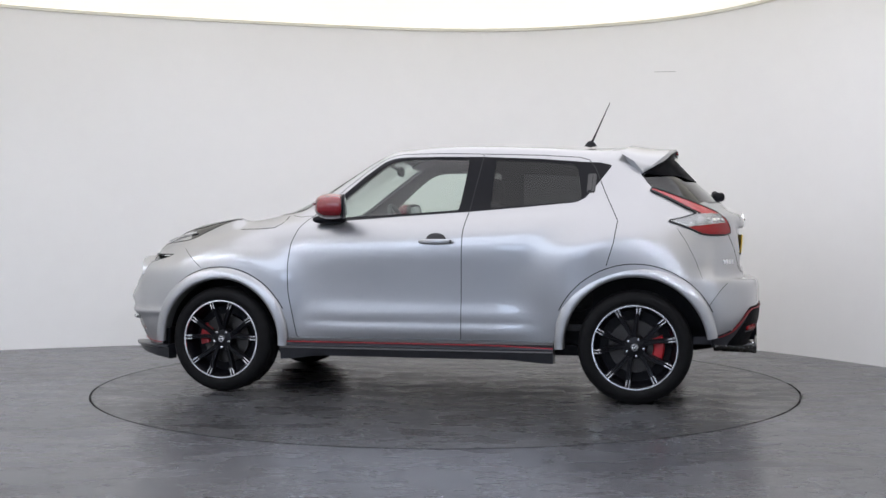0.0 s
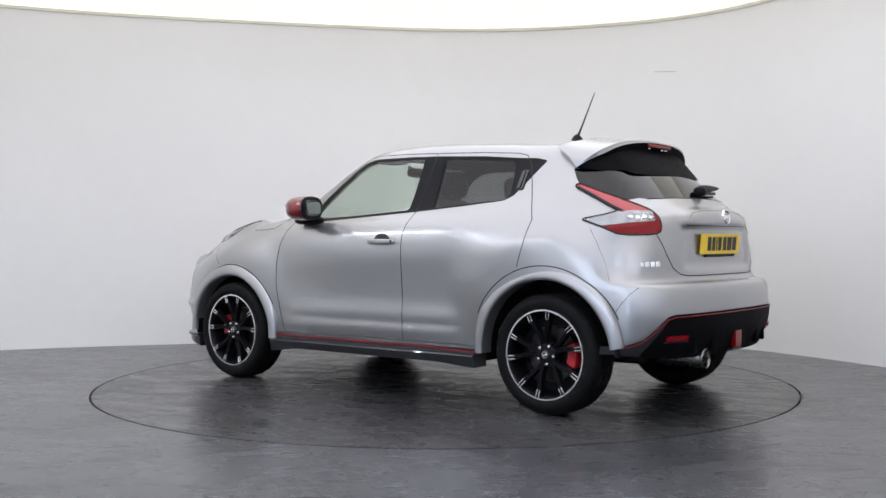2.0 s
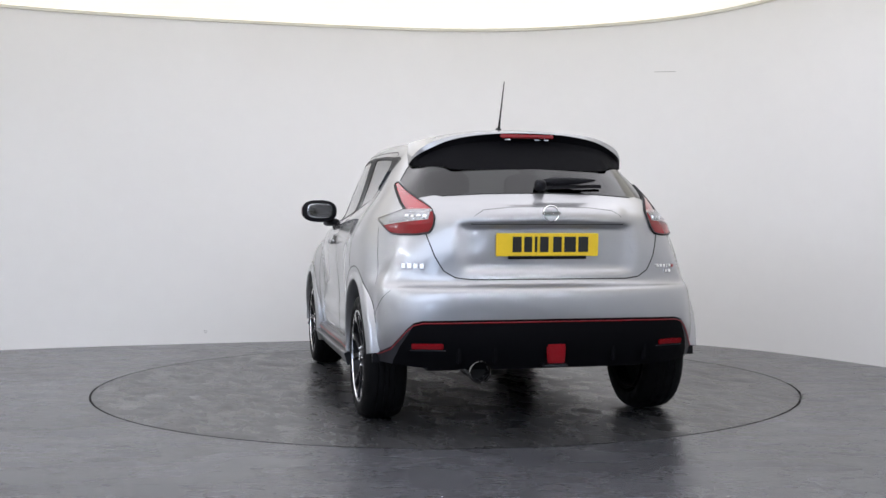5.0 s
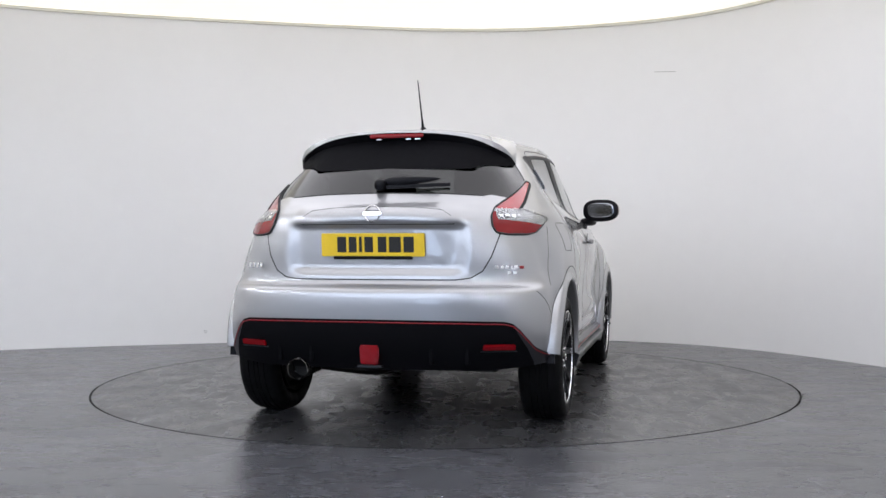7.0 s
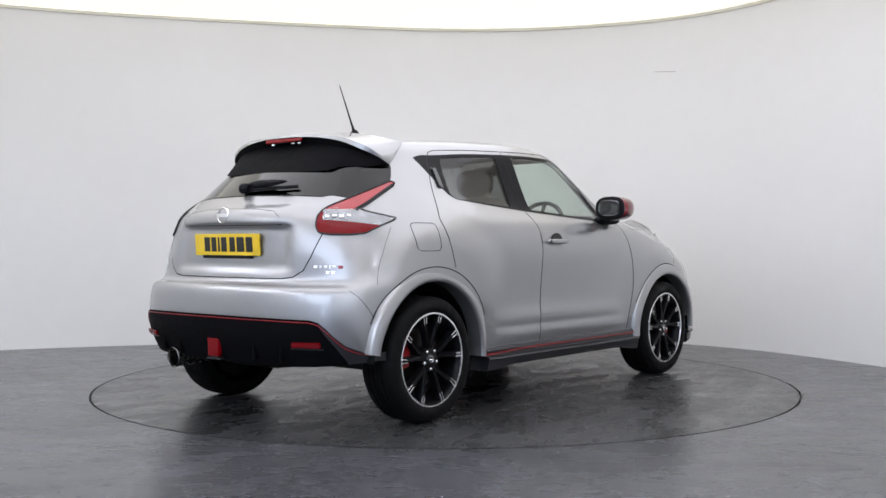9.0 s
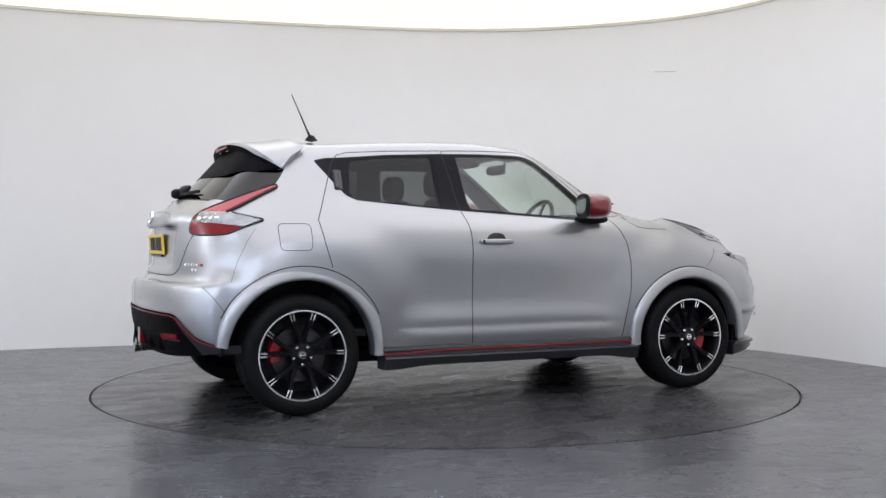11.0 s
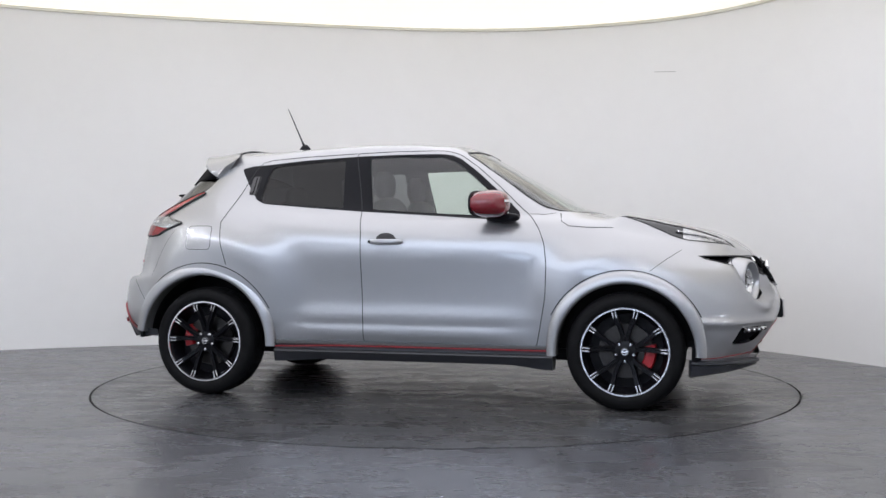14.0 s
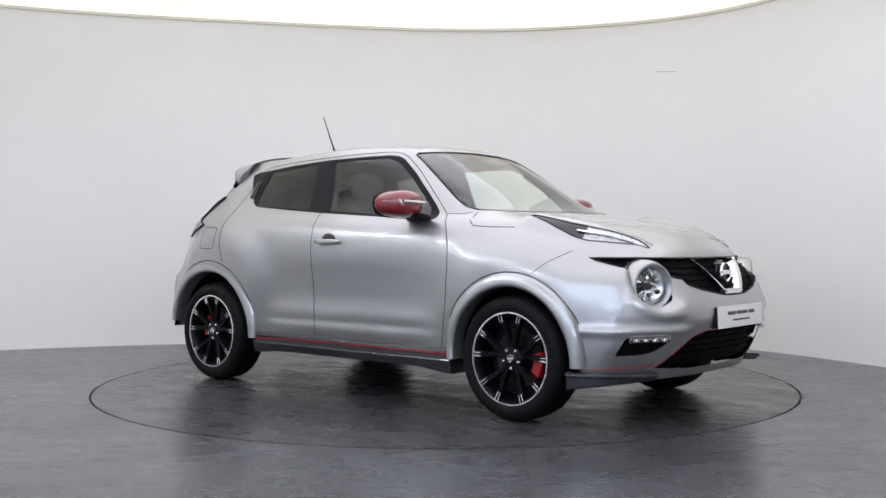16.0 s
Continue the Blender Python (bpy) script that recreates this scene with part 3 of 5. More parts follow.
def on_bonnet(f):
    c = f.calc_center_median()
    return c.x > .75 and f.normal.z > .2 and c.z > .78


ARCH = .432
def ring_poly(cx, cz, r, n=44):
    return [(cx + r * math.cos(2 * math.pi * i / n), cz + r * math.sin(2 * math.pi * i / n)) for i in range(n)]


FRONT_DOOR = [(.775, .342), (.795, .45), (.825, .62), (.83, .80), (.815, .92), (.78, 1.006), (.73, 1.07), (.66, 1.128), (.53, 1.25), (.40, 1.362), (.29, 1.44), (.23, 1.464), (.17, 1.474), (-.10, 1.472), (-.36, 1.464), (-.32, 1.28), (-.285, 1.10), (-.262, .98), (-.256, .70), (-.25, .342)]
REAR_DOOR = [(-.25, .342), (-.256, .70), (-.262, .98), (-.285, 1.10), (-.32, 1.28), (-.36, 1.464), (-.70, 1.452), (-.93, 1.437), (-.99, 1.42), (-1.03, 1.37), (-1.09, 1.22), (-1.168, 1.05), (-1.145, .92), (-1.106, .793), (-1.0, .71), (-.91, .62), (-.85, .50), (-.82, .342)]
GLAZING = [(-1.128, 1.385), (-1.10, 1.345), (-1.03, 1.25), (-.975, 1.185), (-.92, 1.160), (-.60, 1.132), (-.30, 1.109), (.20, 1.078), (.63, 1.048), (.668, 1.062), (.655, 1.10), (.53, 1.220), (.40, 1.335), (.28, 1.425), (.225, 1.447), (.16, 1.453), (-.10, 1.452), (-.36, 1.446), (-.70, 1.430), (-.95, 1.408), (-1.06, 1.402)]
FRONT_PANE = [(-.222, 1.120), (-.272, 1.432), (-.05, 1.437), (.16, 1.435), (.215, 1.425), (.27, 1.398), (.38, 1.312), (.50, 1.205), (.59, 1.118), (.60, 1.075), (.20, 1.094)]
REAR_PANE = [(-.412, 1.128), (-.432, 1.428), (-.70, 1.412), (-.90, 1.396), (-.925, 1.375), (-.955, 1.20), (-.94, 1.172), (-.90, 1.164), (-.60, 1.143)]
SCREEN = [(0, 1.102), (.30, 1.101), (.50, 1.101), (.62, 1.108), (.635, 1.128), (.60, 1.24), (.56, 1.36), (.525, 1.450), (.49, 1.466), (.38, 1.476), (.20, 1.487), (0, 1.491)]
REAR_GLASS = [(0, 1.172), (.30, 1.168), (.50, 1.158), (.545, 1.165), (.575, 1.20), (.605, 1.235), (.612, 1.26), (.598, 1.31), (.58, 1.345), (.52, 1.43), (.40, 1.47), (0, 1.485)]
TAILGATE = [(0, .748), (.40, .748), (.47, .757), (.525, .79), (.565, .86), (.588, .93), (.60, .97), (.50, 1.158), (.30, 1.168), (0, 1.172)]
DIFFUSER = [(0, .20), (.90, .20), (.90, .385), (.82, .395), (.77, .43), (.71, .515), (.68, .545), (.64, .556), (.40, .560), (0, .562)]
CORNER_BAND = [(.655, .60), (.69, .515), (.735, .43), (.757, .36), (.757, .18), (1.0, .18), (1.0, .60)]
TAIL_LAMP = [(-.108, 1.047), (-.171, 1.012), (-.238, .973), (-.30, .966), (-.40, .966), (-.462, .975), (-.478, 1.01), (-.475, 1.055), (-.448, 1.092), (-.40, 1.118), (-.346, 1.144), (-.253, 1.192), (-.165, 1.243), (-.142, 1.228), (-.245, 1.130), (-.285, 1.092), (-.226, 1.074)]
GLASS_WRAP = [(-.196, 1.36), (-.178, 1.32), (-.170, 1.28), (-.168, 1.25), (-.25, 1.196), (-.345, 1.150), (-.44, 1.165), (-.44, 1.40), (-.30, 1.42)]
GRILLE = [(0, .846), (.30, .846), (.55, .850), (.71, .850), (.705, .835), (.66, .795), (.63, .80), (.60, .832), (.52, .812), (.455, .76), (.40, .715), (.30, .685), (.12, .655), (0, .652)]
INTAKE = [(0, .485), (.30, .480), (.385, .455), (.44, .40), (.50, .335), (.54, .300), (.30, .285), (0, .282)]
FOG_SLOT = [(.940, .462), (1.06, .468), (1.19, .462), (1.15, .425), (1.09, .388), (1.02, .372), (.885, .368), (.905, .40)]
BONNET = [(.86, .66), (.905, .635), (.94, .612), (1.0, .602), (1.10, .603), (1.22, .615), (1.40, .60), (1.60, .53), (1.745, .445), (1.84, .40), (1.90, .36), (1.955, .22), (1.98, 0)]
TOP_LAMP = [(1.21, .628), (1.30, .646), (1.42, .656), (1.52, .654), (1.60, .638), (1.70, .59), (1.80, .515), (1.85, .455), (1.84, .44), (1.74, .478), (1.64, .54), (1.60, .565), (1.50, .602), (1.38, .616), (1.28, .622)]
FUEL_FLAP = [(-1.391, 1.027), (-1.217, 1.027), (-1.215, .884), (-1.385, .884)]


def both(half):
    """Close a half outline over the middle line."""
    return half + [(-a, b) for a, b in half[::-1] if abs(a) > 1e-6]


def both_top(half):
    return half + [(a, -b) for a, b in half[::-1] if abs(b) > 1e-6]


(SHELL, DOOR_F, DOOR_R, FRAME, PANE_F, PANE_R, WSCREEN, RGLASS, GATE, DIFF, LAMP_RED, LAMP_CLEAR, LAMP_ARM, GRILL, SCOOP, SLOT, HOOD, LAMP_TOP, SOCKET, CORNER, GONE) = range(21)


def cut_body():
    """The skin in labelled panels, its unbroken copy for lookups, and a tree over it."""
    bm = body_bmesh()
    whole = bm.copy()
    whole.normal_update()
    tree = BVHTree.FromBMesh(whole)
    lab = bm.faces.layers.int.new("panel")
    jobs = []
    for cx in (1.265, -1.265):
        jobs.append((ring_poly(cx, .325, ARCH if cx < 0 else ARCH - .028), SIDE, lambda f: abs(f.calc_center_median().y) > .5 and abs(f.normal.y) > .1, GONE))
    jobs += [
        (both_top(BONNET), TOP, on_bonnet, HOOD),
        (rounded(FRONT_DOOR, .02, 2), SIDE, on_flank, DOOR_F), (rounded(REAR_DOOR, .02, 2), SIDE, on_flank, DOOR_R), (rounded(GLAZING, .012, 2), SIDE, on_flank, FRAME),
        (rounded(FRONT_PANE, .02, 2), SIDE, on_flank, PANE_F), (rounded(REAR_PANE, .02, 2), SIDE, on_flank, PANE_R),
        (both(SCREEN), ENDS, on_screen, WSCREEN), (both(TAILGATE), ENDS, on_tail, GATE), (both(REAR_GLASS), ENDS, on_tail, RGLASS),
        (both(DIFFUSER), ENDS, lambda f: f.calc_center_median().x < -1.58, DIFF),
        (CORNER_BAND, ENDS, lambda f: f.calc_center_median().x < -1.58 and f[lab] == DIFF, CORNER), ([(-a, b) for a, b in CORNER_BAND], ENDS, lambda f: f.calc_center_median().x < -1.58 and f[lab] == DIFF, CORNER),
        (both(GRILLE), ENDS, on_nose, GRILL), (both(INTAKE), ENDS, on_nose, SCOOP),
    ]
    for s, tail, nose in ((1, TAIL_L, NOSE_L), (-1, TAIL_R, NOSE_R)):
        jobs.append((GLASS_WRAP, tail, lambda f, s=s: -1.75 < f.calc_center_median().x < -1.15 and f.calc_center_median().y * s > .3, RGLASS))
        jobs.append((rounded(TAIL_LAMP, .012, 2), tail, lambda f, s=s: f.calc_center_median().x < -1.2 and f.calc_center_median().y * s > .3, LAMP_RED))
        jobs.append((rounded(FOG_SLOT, .015, 2), nose, lambda f, s=s: f.calc_center_median().x > 1.6 and f.calc_center_median().y * s > .2, SLOT))
        jobs.append(([(s * .560 + .100 * math.cos(radians(15 * k)), .708 + .100 * math.sin(radians(15 * k))) for k in range(24)], ENDS, on_nose, SOCKET))
        jobs.append(([(a, b * s) for a, b in rounded(TOP_LAMP, .02, 2)], TOP, on_bonnet, LAMP_TOP))
    for poly, plane, keep, value in jobs:
        bm.normal_update()
        knife(bm, poly, plane, keep)
        bm.normal_update()
        for f in bm.faces:
            if keep(f) and inside(flat(f.calc_center_median(), plane), poly):
                f[lab] = value
    # dividing lines inside the tail lamps
    for s, tail in ((1, TAIL_L), (-1, TAIL_R)):
        for zc in (1.022, 1.088):
            geom = [f for f in bm.faces if f[lab] == LAMP_RED and f.calc_center_median().y * s > 0]
            geom += list({e for f in geom for e in f.edges}) + list({v for f in geom for v in f.verts})
            bmesh.ops.bisect_plane(bm, geom=geom, dist=1e-5, plane_co=(-1.65, 0, zc), plane_no=(0.12, 0, 1) if zc < 1.05 else (0, 0, 1))
    geom = [f for f in bm.faces if f[lab] == LAMP_TOP]
    geom += list({e for f in geom for e in f.edges}) + list({v for f in geom for v in f.verts})
    bmesh.ops.bisect_plane(bm, geom=geom, dist=1e-5, plane_co=(1.57, 0, 1), plane_no=(1, 0, 0))
    for f in bm.faces:
        if f[lab] == LAMP_RED:
            c = f.calc_center_median()
            u = .53 * c.x + .848 * abs(c.y)
            if c.z > 1.088:
                f[lab] = LAMP_ARM
            elif c.z + .12 * (c.x + 1.65) > 1.022 and u > -.452:
                f[lab] = LAMP_CLEAR
    gone = [f for f in bm.faces if f[lab] == GONE]
    bmesh.ops.delete(bm, geom=gone, context="FACES")
    return bm, whole, tree, lab


SKIN, WHOLE, TREE, LAB = cut_body()
WHOLE.faces.ensure_lookup_table()


def skin_normal(p):
    """The smooth normal of the unbroken skin nearest to p."""
    loc, nrm, i, _ = TREE.find_nearest(p)
    f = WHOLE.faces[i]
    w = poly_3d_calc([v.co for v in f.verts], loc)
    n = sum((v.normal * k for v, k in zip(f.verts, w)), Vector())
    return n.normalized() if n.length > 1e-6 else nrm


def panel(name, wanted, material, parent, label="", side=0, inset=0.0, test=None):
    """Lift the faces of one panel out as a part that keeps the skin's smooth shading."""
    out = bmesh.new()
    seen = {}
    for f in SKIN.faces:
        if f[LAB] != wanted or (side and f.calc_center_median().y * side < 0) or (test and not test(f.calc_center_median())):
            continue
        vs = []
        for v in f.verts:
            if v.index not in seen:
                seen[v.index] = out.verts.new(v.co)
            vs.append(seen[v.index])
        try:
            out.faces.new(vs)
        except ValueError:
            pass
    normals = [skin_normal(v.co) for v in out.verts]
    if inset:
        for v, n in zip(out.verts, normals):
            v.co -= n * inset
    ob = finish(name, out, material, parent, label, 180)
    ob.data.normals_split_custom_set_from_vertices(normals)
    return ob


def cast(plane, a, b, sign):
    """Where a ray square to a plane, from the outside, meets the skin: place and normal."""
    d = plane[0].cross(plane[1]) * sign
    o = plane[0] * a + plane[1] * b + d * 5
    loc, n, i, _ = TREE.ray_cast(o, -d)
    if loc is None:
        loc, n, i, _ = TREE.find_nearest(plane[0] * a + plane[1] * b + d * .9)
    return loc, skin_normal(loc)


def seam(outline, plane, sign, parent, width=.005, lift=.0008, closed=True, material=None, name="panel_gap", step=.02, label=""):
    """A thin line laid on the skin along an outline."""
    pts = []
    m = len(outline)
    for i in range(m if closed else m - 1):
        a, b = Vector(outline[i]), Vector(outline[(i + 1) % m])
        k = max(1, int((b - a).length / step))
        pts += [a.lerp(b, j / k) for j in range(k)]
    if not closed:
        pts.append(Vector(outline[-1]))
    hits = [cast(plane, p[0], p[1], sign) for p in pts]
    bm = bmesh.new()
    rows = []
    n = len(hits)
    for i, (p, nrm) in enumerate(hits):
        a = hits[(i - 1) % n][0] if closed or i else p
        b = hits[(i + 1) % n][0] if closed or i < n - 1 else p
        d = (b - a)
        d = d.normalized() if d.length > 1e-6 else X
        w = d.cross(nrm).normalized() * width / 2
        rows.append([bm.verts.new(q) for q in (p - w - nrm * .002, p - w + nrm * lift, p + w + nrm * lift, p + w - nrm * .002)])
    for i in range(n if closed else n - 1):
        a, b = rows[i], rows[(i + 1) % n]
        if (a[0].co - b[0].co).length > .35:
            continue
        for j in range(3):
            bm.faces.new((a[j], a[j + 1], b[j + 1], b[j]))
    return part(name, bm, material or SEAM, parent, label, smooth=60)


# outward sign of a cast: SIDE's cross product points to -y, ENDS' to +x, TOP's to +z
LEFT, RIGHT, FRONT, REAR, UP = -1, 1, 1, -1, 1


def build_wheel(parent, caliper_side):
    """A ten-spoke black alloy wheel whose outer side looks to +y."""
    bm = lathe([(.232, .098), (.240, .104), (.246, .100), (.240, .088), (.226, .070), (.218, .02), (.214, -.10), (.222, -.108), (.206, -.10), (.208, .02), (.218, .066), (.226, .090)], 72, close=True)
    wheel = part("wheel", bm, RIMBLACK, parent, "black ten-spoke alloy wheel with polished tips", 40)
    bm = lathe([(.238, .092), (.252, .108), (.272, .1125), (.290, .110), (.3090, .102), (.3190, .088), (.3245, .072), (.3260, .05), (.3260, .047), (.3200, .046), (.3200, .041), (.3260, .040), (.3260, .016), (.3200, .015), (.3200, .009), (.3260, .008),
                (.3260, -.008), (.3200, -.009), (.3200, -.015), (.3260, -.016), (.3260, -.040), (.3200, -.041), (.3200, -.046), (.3260, -.047), (.3245, -.072), (.3190, -.088), (.3090, -.102), (.290, -.110), (.272, -.1125), (.240, -.10)], 80)
    part("tyre", bm, RUBBER, wheel, "black low-profile rubber tyre", 45)
    bm = lathe([(.233, .100), (.2345, .1055), (.243, .1055), (.246, .100)], 80)
    part("rim_lip", bm, POLISH, wheel, "polished silver rim edge", 60)
    spoke = tip = None
    for i in range(10):
        a = radians(36 * i + 18 + (2.4 if i % 2 else -2.4))
        lean = radians(9 if i % 2 else -9)
        if spoke is None or i < 2:
            bm = bmesh.new()
            rows = []
            for r, w, y0, y1, k in ((.045, .016, .050, .082, 1.0), (.085, .013, .050, .086, .75), (.130, .0125, .052, .090, .42), (.175, .0135, .055, .095, .12), (.205, .0155, .060, .099, 0), (.233, .0165, .066, .101, 0)):
                c = Vector((math.sin(lean * k), 0, math.cos(lean * k))) * r
                t = Vector((math.cos(lean * k), 0, -math.sin(lean * k)))
                rows.append([bm.verts.new(c + t * u * w + Y * y) for u, y in ((-1, y0), (-1, y1 - .008), (-.72, y1), (-.25, y1), (-.18, y1 - .006), (.18, y1 - .006), (.25, y1), (.72, y1), (1, y1 - .008), (1, y0))])
            for p, q in zip(rows, rows[1:]):
                for j in range(10):
                    bm.faces.new((p[j], p[(j + 1) % 10], q[(j + 1) % 10], q[j]))
            bm.faces.new(rows[0])
            bm.faces.new(rows[-1])
            bmesh.ops.recalc_face_normals(bm, faces=bm.faces)
            me_ob = part("spoke", bm, RIMBLACK, wheel, "", 30)
            if i == 0:
                spoke = me_ob.data
            else:
                spoke_b = me_ob.data
            ob = me_ob
        else:
            ob = new("spoke", spoke_b if i % 2 else spoke)
            ob.parent = wheel
        ob.rotation_euler = (0, a, 0)
        for s in (-1, 1):
            if tip is None:
                bm = box((.0065, .003, .040), (.0085, .1015, .211), .0008, 1)
                for v in bm.verts:
                    v.co.y += (v.co.z - .211) * .06
                ob = part("polished_tip", bm, POLISH, wheel, "polished bar at the spoke end", 30)
                tip = ob.data
            else:
                ob = new("polished_tip", tip)
                ob.parent = wheel
            ob.rotation_euler = (0, a - (0 if s > 0 else radians(4.6)), 0)
    bm = lathe([(0, .084), (.052, .084), (.060, .080), (.066, .066), (.070, .040), (.0, .040)], 40)
    part("hub", bm, RIMBLACK, wheel, "", 40)
    bm = lathe([(0, .094), (.019, .094), (.024, .091), (.027, .084)], 32)
    part("centre_cap", bm, GLOSSBLACK, wheel, "gloss black centre cap", 50)
    bm = lathe([(.013, .0943), (.0135, .0965), (.017, .0965), (.0175, .0943)], 28)
    box((.036, .003, .007), (0, .0955, 0), .001, 1, bm=bm)
    part("cap_badge", bm, CHROME, wheel, "plain chrome ring badge", 40)
    nut = None
    for i in range(5):
        a = radians(72 * i + 36)
        if nut is None:
            bm = lathe([(0, .094), (.006, .0935), (.0085, .090), (.0095, .078)], 12)
            bmesh.ops.translate(bm, verts=bm.verts, vec=(0, 0, .050))
            ob = part("wheel_nut", bm, POLISH, wheel, "bright steel wheel nut", 30)
            nut = ob.data
        else:
            ob = new("wheel_nut", nut)
            ob.parent = wheel
        ob.rotation_euler = (0, a, 0)
    bm = lathe([(.05, .012), (.150, .012), (.152, .008), (.152, -.010), (.150, -.014), (.05, -.014)], 56, close=True)
    part("brake_disc", bm, STEEL, wheel, "grey steel brake disc", 40)
    bm = lathe([(.105, .030), (.112, .038), (.160, .038), (.168, .028), (.168, -.03), (.105, -.03)], 14, close=True, arc=(radians(-14), radians(34)))
    if caliper_side < 0:
        bmesh.ops.rotate(bm, verts=bm.verts, cent=(0, 0, 0), matrix=Matrix.Rotation(math.pi, 3, "Y"))
    bmesh.ops.holes_fill(bm, edges=[e for e in bm.edges if e.is_boundary])
    bmesh.ops.recalc_face_normals(bm, faces=bm.faces)
    part("brake_caliper", bm, CALIPER, wheel, "red painted brake caliper", 40)
    bm = lathe([(0, -.02), (.212, -.02), (.212, -.03), (0, -.03)], 40)
    part("back_plate", bm, BLACK, wheel, "", 40)
    return wheel


def superblob(size, power=2.6, n=24, m=14):
    """A rounded block, softer than a box and fuller than a ball."""
    bm = bmesh.new()
    bmesh.ops.create_uvsphere(bm, u_segments=n, v_segments=m, radius=1)
    for v in bm.verts:
        k = (abs(v.co.x) ** power + abs(v.co.y) ** power + abs(v.co.z) ** power) ** (1 / power)
        v.co = Vector((v.co.x / k * size[0] / 2, v.co.y / k * size[1] / 2, v.co.z / k * size[2] / 2))
    return bm


def build_car():
    car = new("car")
    tagged(car, "silver compact crossover car with red mirrors on turntable", "car")
    SKIN.verts.index_update()
    # panels
    body = panel("body", SHELL, PAINT, car, "silver metallic body shell")
    panel("bonnet", HOOD, PAINT, car, "silver bonnet")
    gate = panel("tailgate", GATE, PAINT, car, "silver tailgate with recessed plate area")
    doors = []
    for s in (1, -1):
        for lab, name in ((DOOR_F, "front_door"), (DOOR_R, "rear_door")):
            door = panel(name, lab, PAINT, car, "", s)
            doors.append(door)
            span = (lambda c: c.x > -.30) if lab == DOOR_F else (lambda c: c.x <= -.30)
            panel("window_frame", FRAME, BLACK, door, "matt black window frame", s, test=span)
            panel("window_pane", PANE_F if lab == DOOR_F else PANE_R, CLEAR if lab == DOOR_F else TINT, door, "clear glass" if lab == DOOR_F else "dark tinted glass", s, inset=.004)
    for nm, lab, m, lb in (("windscreen", WSCREEN, CLEAR, "clear windscreen glass"), ("rear_window", RGLASS, DARKGLASS, "dark tinted rear window")):
        panel(nm, lab, m, car, lb, inset=.003)
    diff = panel("diffuser", DIFF, FLATBLACK, car, "black lower rear bumper", inset=-.006)
    for s in (1, -1):
        panel("bumper_corner", CORNER, GUN, car, "gunmetal lower bumper corner", s, inset=-.007)
    panel("grille", GRILL, FLATBLACK, car, "black grille", inset=.025)
    panel("lower_intake", SCOOP, FLATBLACK, car, "black lower air intake", inset=.03)
    lamps = {}
    for s in (1, -1):
        lamps[s] = panel("tail_lamp", LAMP_RED, REDLENS, car, "red and clear boomerang tail lamp", s, inset=-.008)
        panel("clear_lens", LAMP_CLEAR, CLEARLAMP, lamps[s], "silvery reversing lens", s, inset=-.007)
        panel("upper_arm", LAMP_ARM, ARMLENS, lamps[s], "slim red upper arm", s, inset=-.006)
        panel("lamp_cover", LAMP_CLEAR, LENS, lamps[s], "clear cover", s, inset=-.014)
        tail = TAIL_L if s > 0 else TAIL_R
        for i in range(4):
            p, n = cast(tail, -.425 + .034 * i, 1.052 + .003 * (i % 2), -s)
            bm = box((.026, .006, .020), (0, 0, 0), .003, 2, turn=pose(0, 0, 0, 10 * math.sin(i * 2.3), 0, 12 * math.cos(i * 1.9)))
            bmesh.ops.transform(bm, matrix=Matrix.Translation(p + n * .0085) @ n.to_track_quat("Y", "Z").to_matrix().to_4x4(), verts=bm.verts)
            part("facet", bm, CHROME, lamps[s])
        panel("lamp_socket", SOCKET, FLATBLACK, car, "dark hollow behind the headlamp", s, inset=.085)
        panel("fog_slot", SLOT, FLATBLACK, car, "black recess in the front bumper", s, inset=.02)
        top = panel("running_lamp", LAMP_TOP, RUNLAMP, car, "slim lamp on the wing top", s, inset=.002, test=lambda c: c.x > 1.57)
        panel("lamp_shade", LAMP_TOP, GLOSSBLACK, top, "dark rear half of the wing lamp", s, inset=.002, test=lambda c: c.x <= 1.57)
    # lining inside the shell
    lining = bmesh.new()
    keepers = {}
    for f in SKIN.faces:
        c = f.calc_center_median()
        if f[LAB] in (PANE_F, PANE_R, WSCREEN, RGLASS) or c.z < .55 or c.x > 1.25 and c.z < 1.0:
            continue
        vs = []
        for v in f.verts:
            if v.index not in keepers:
                keepers[v.index] = lining.verts.new(v.co - skin_normal(v.co) * .022)
            vs.append(keepers[v.index])
        lining.faces.new(vs[::-1])
    part("cabin_lining", lining, LINER, car, "grey cabin lining", 60)
    # seams
    for s, side in ((1, LEFT), (-1, RIGHT)):
        seam(rounded(FRONT_DOOR, .02, 2), SIDE, side, car)
        seam(REAR_DOOR[5:14], SIDE, side, car, closed=False)
        seam([(.885, 1.092), (.902, 1.045), (.945, 1.018), (1.05, 1.010), (1.19, 1.008)], SIDE, side, car, width=.0055, closed=False)
        seam([(a, b * s) for a, b in BONNET[8:10]] , TOP, UP, car, closed=False)
        seam([(a, b * s) for a, b in rounded(TOP_LAMP, .02, 2)], TOP, UP, car, width=.008)
        seam([(1.565, .885), (1.48, .83), (1.40, .770)], SIDE, side, car, width=.003, closed=False)
        seam([(.86, 1.095), (.80, 1.085), (.715, 1.09)], SIDE, side, car, width=.003, closed=False)
        seam([(-1.665, .545), (-1.70, .60), (-1.75, .665), (-1.78, .695)], SIDE, side, car, width=.003, closed=False)
        seam([(-1.50, 1.005), (-1.55, .93), (-1.60, .83), (-1.64, .72)], SIDE, side, car, width=.0018, closed=False)
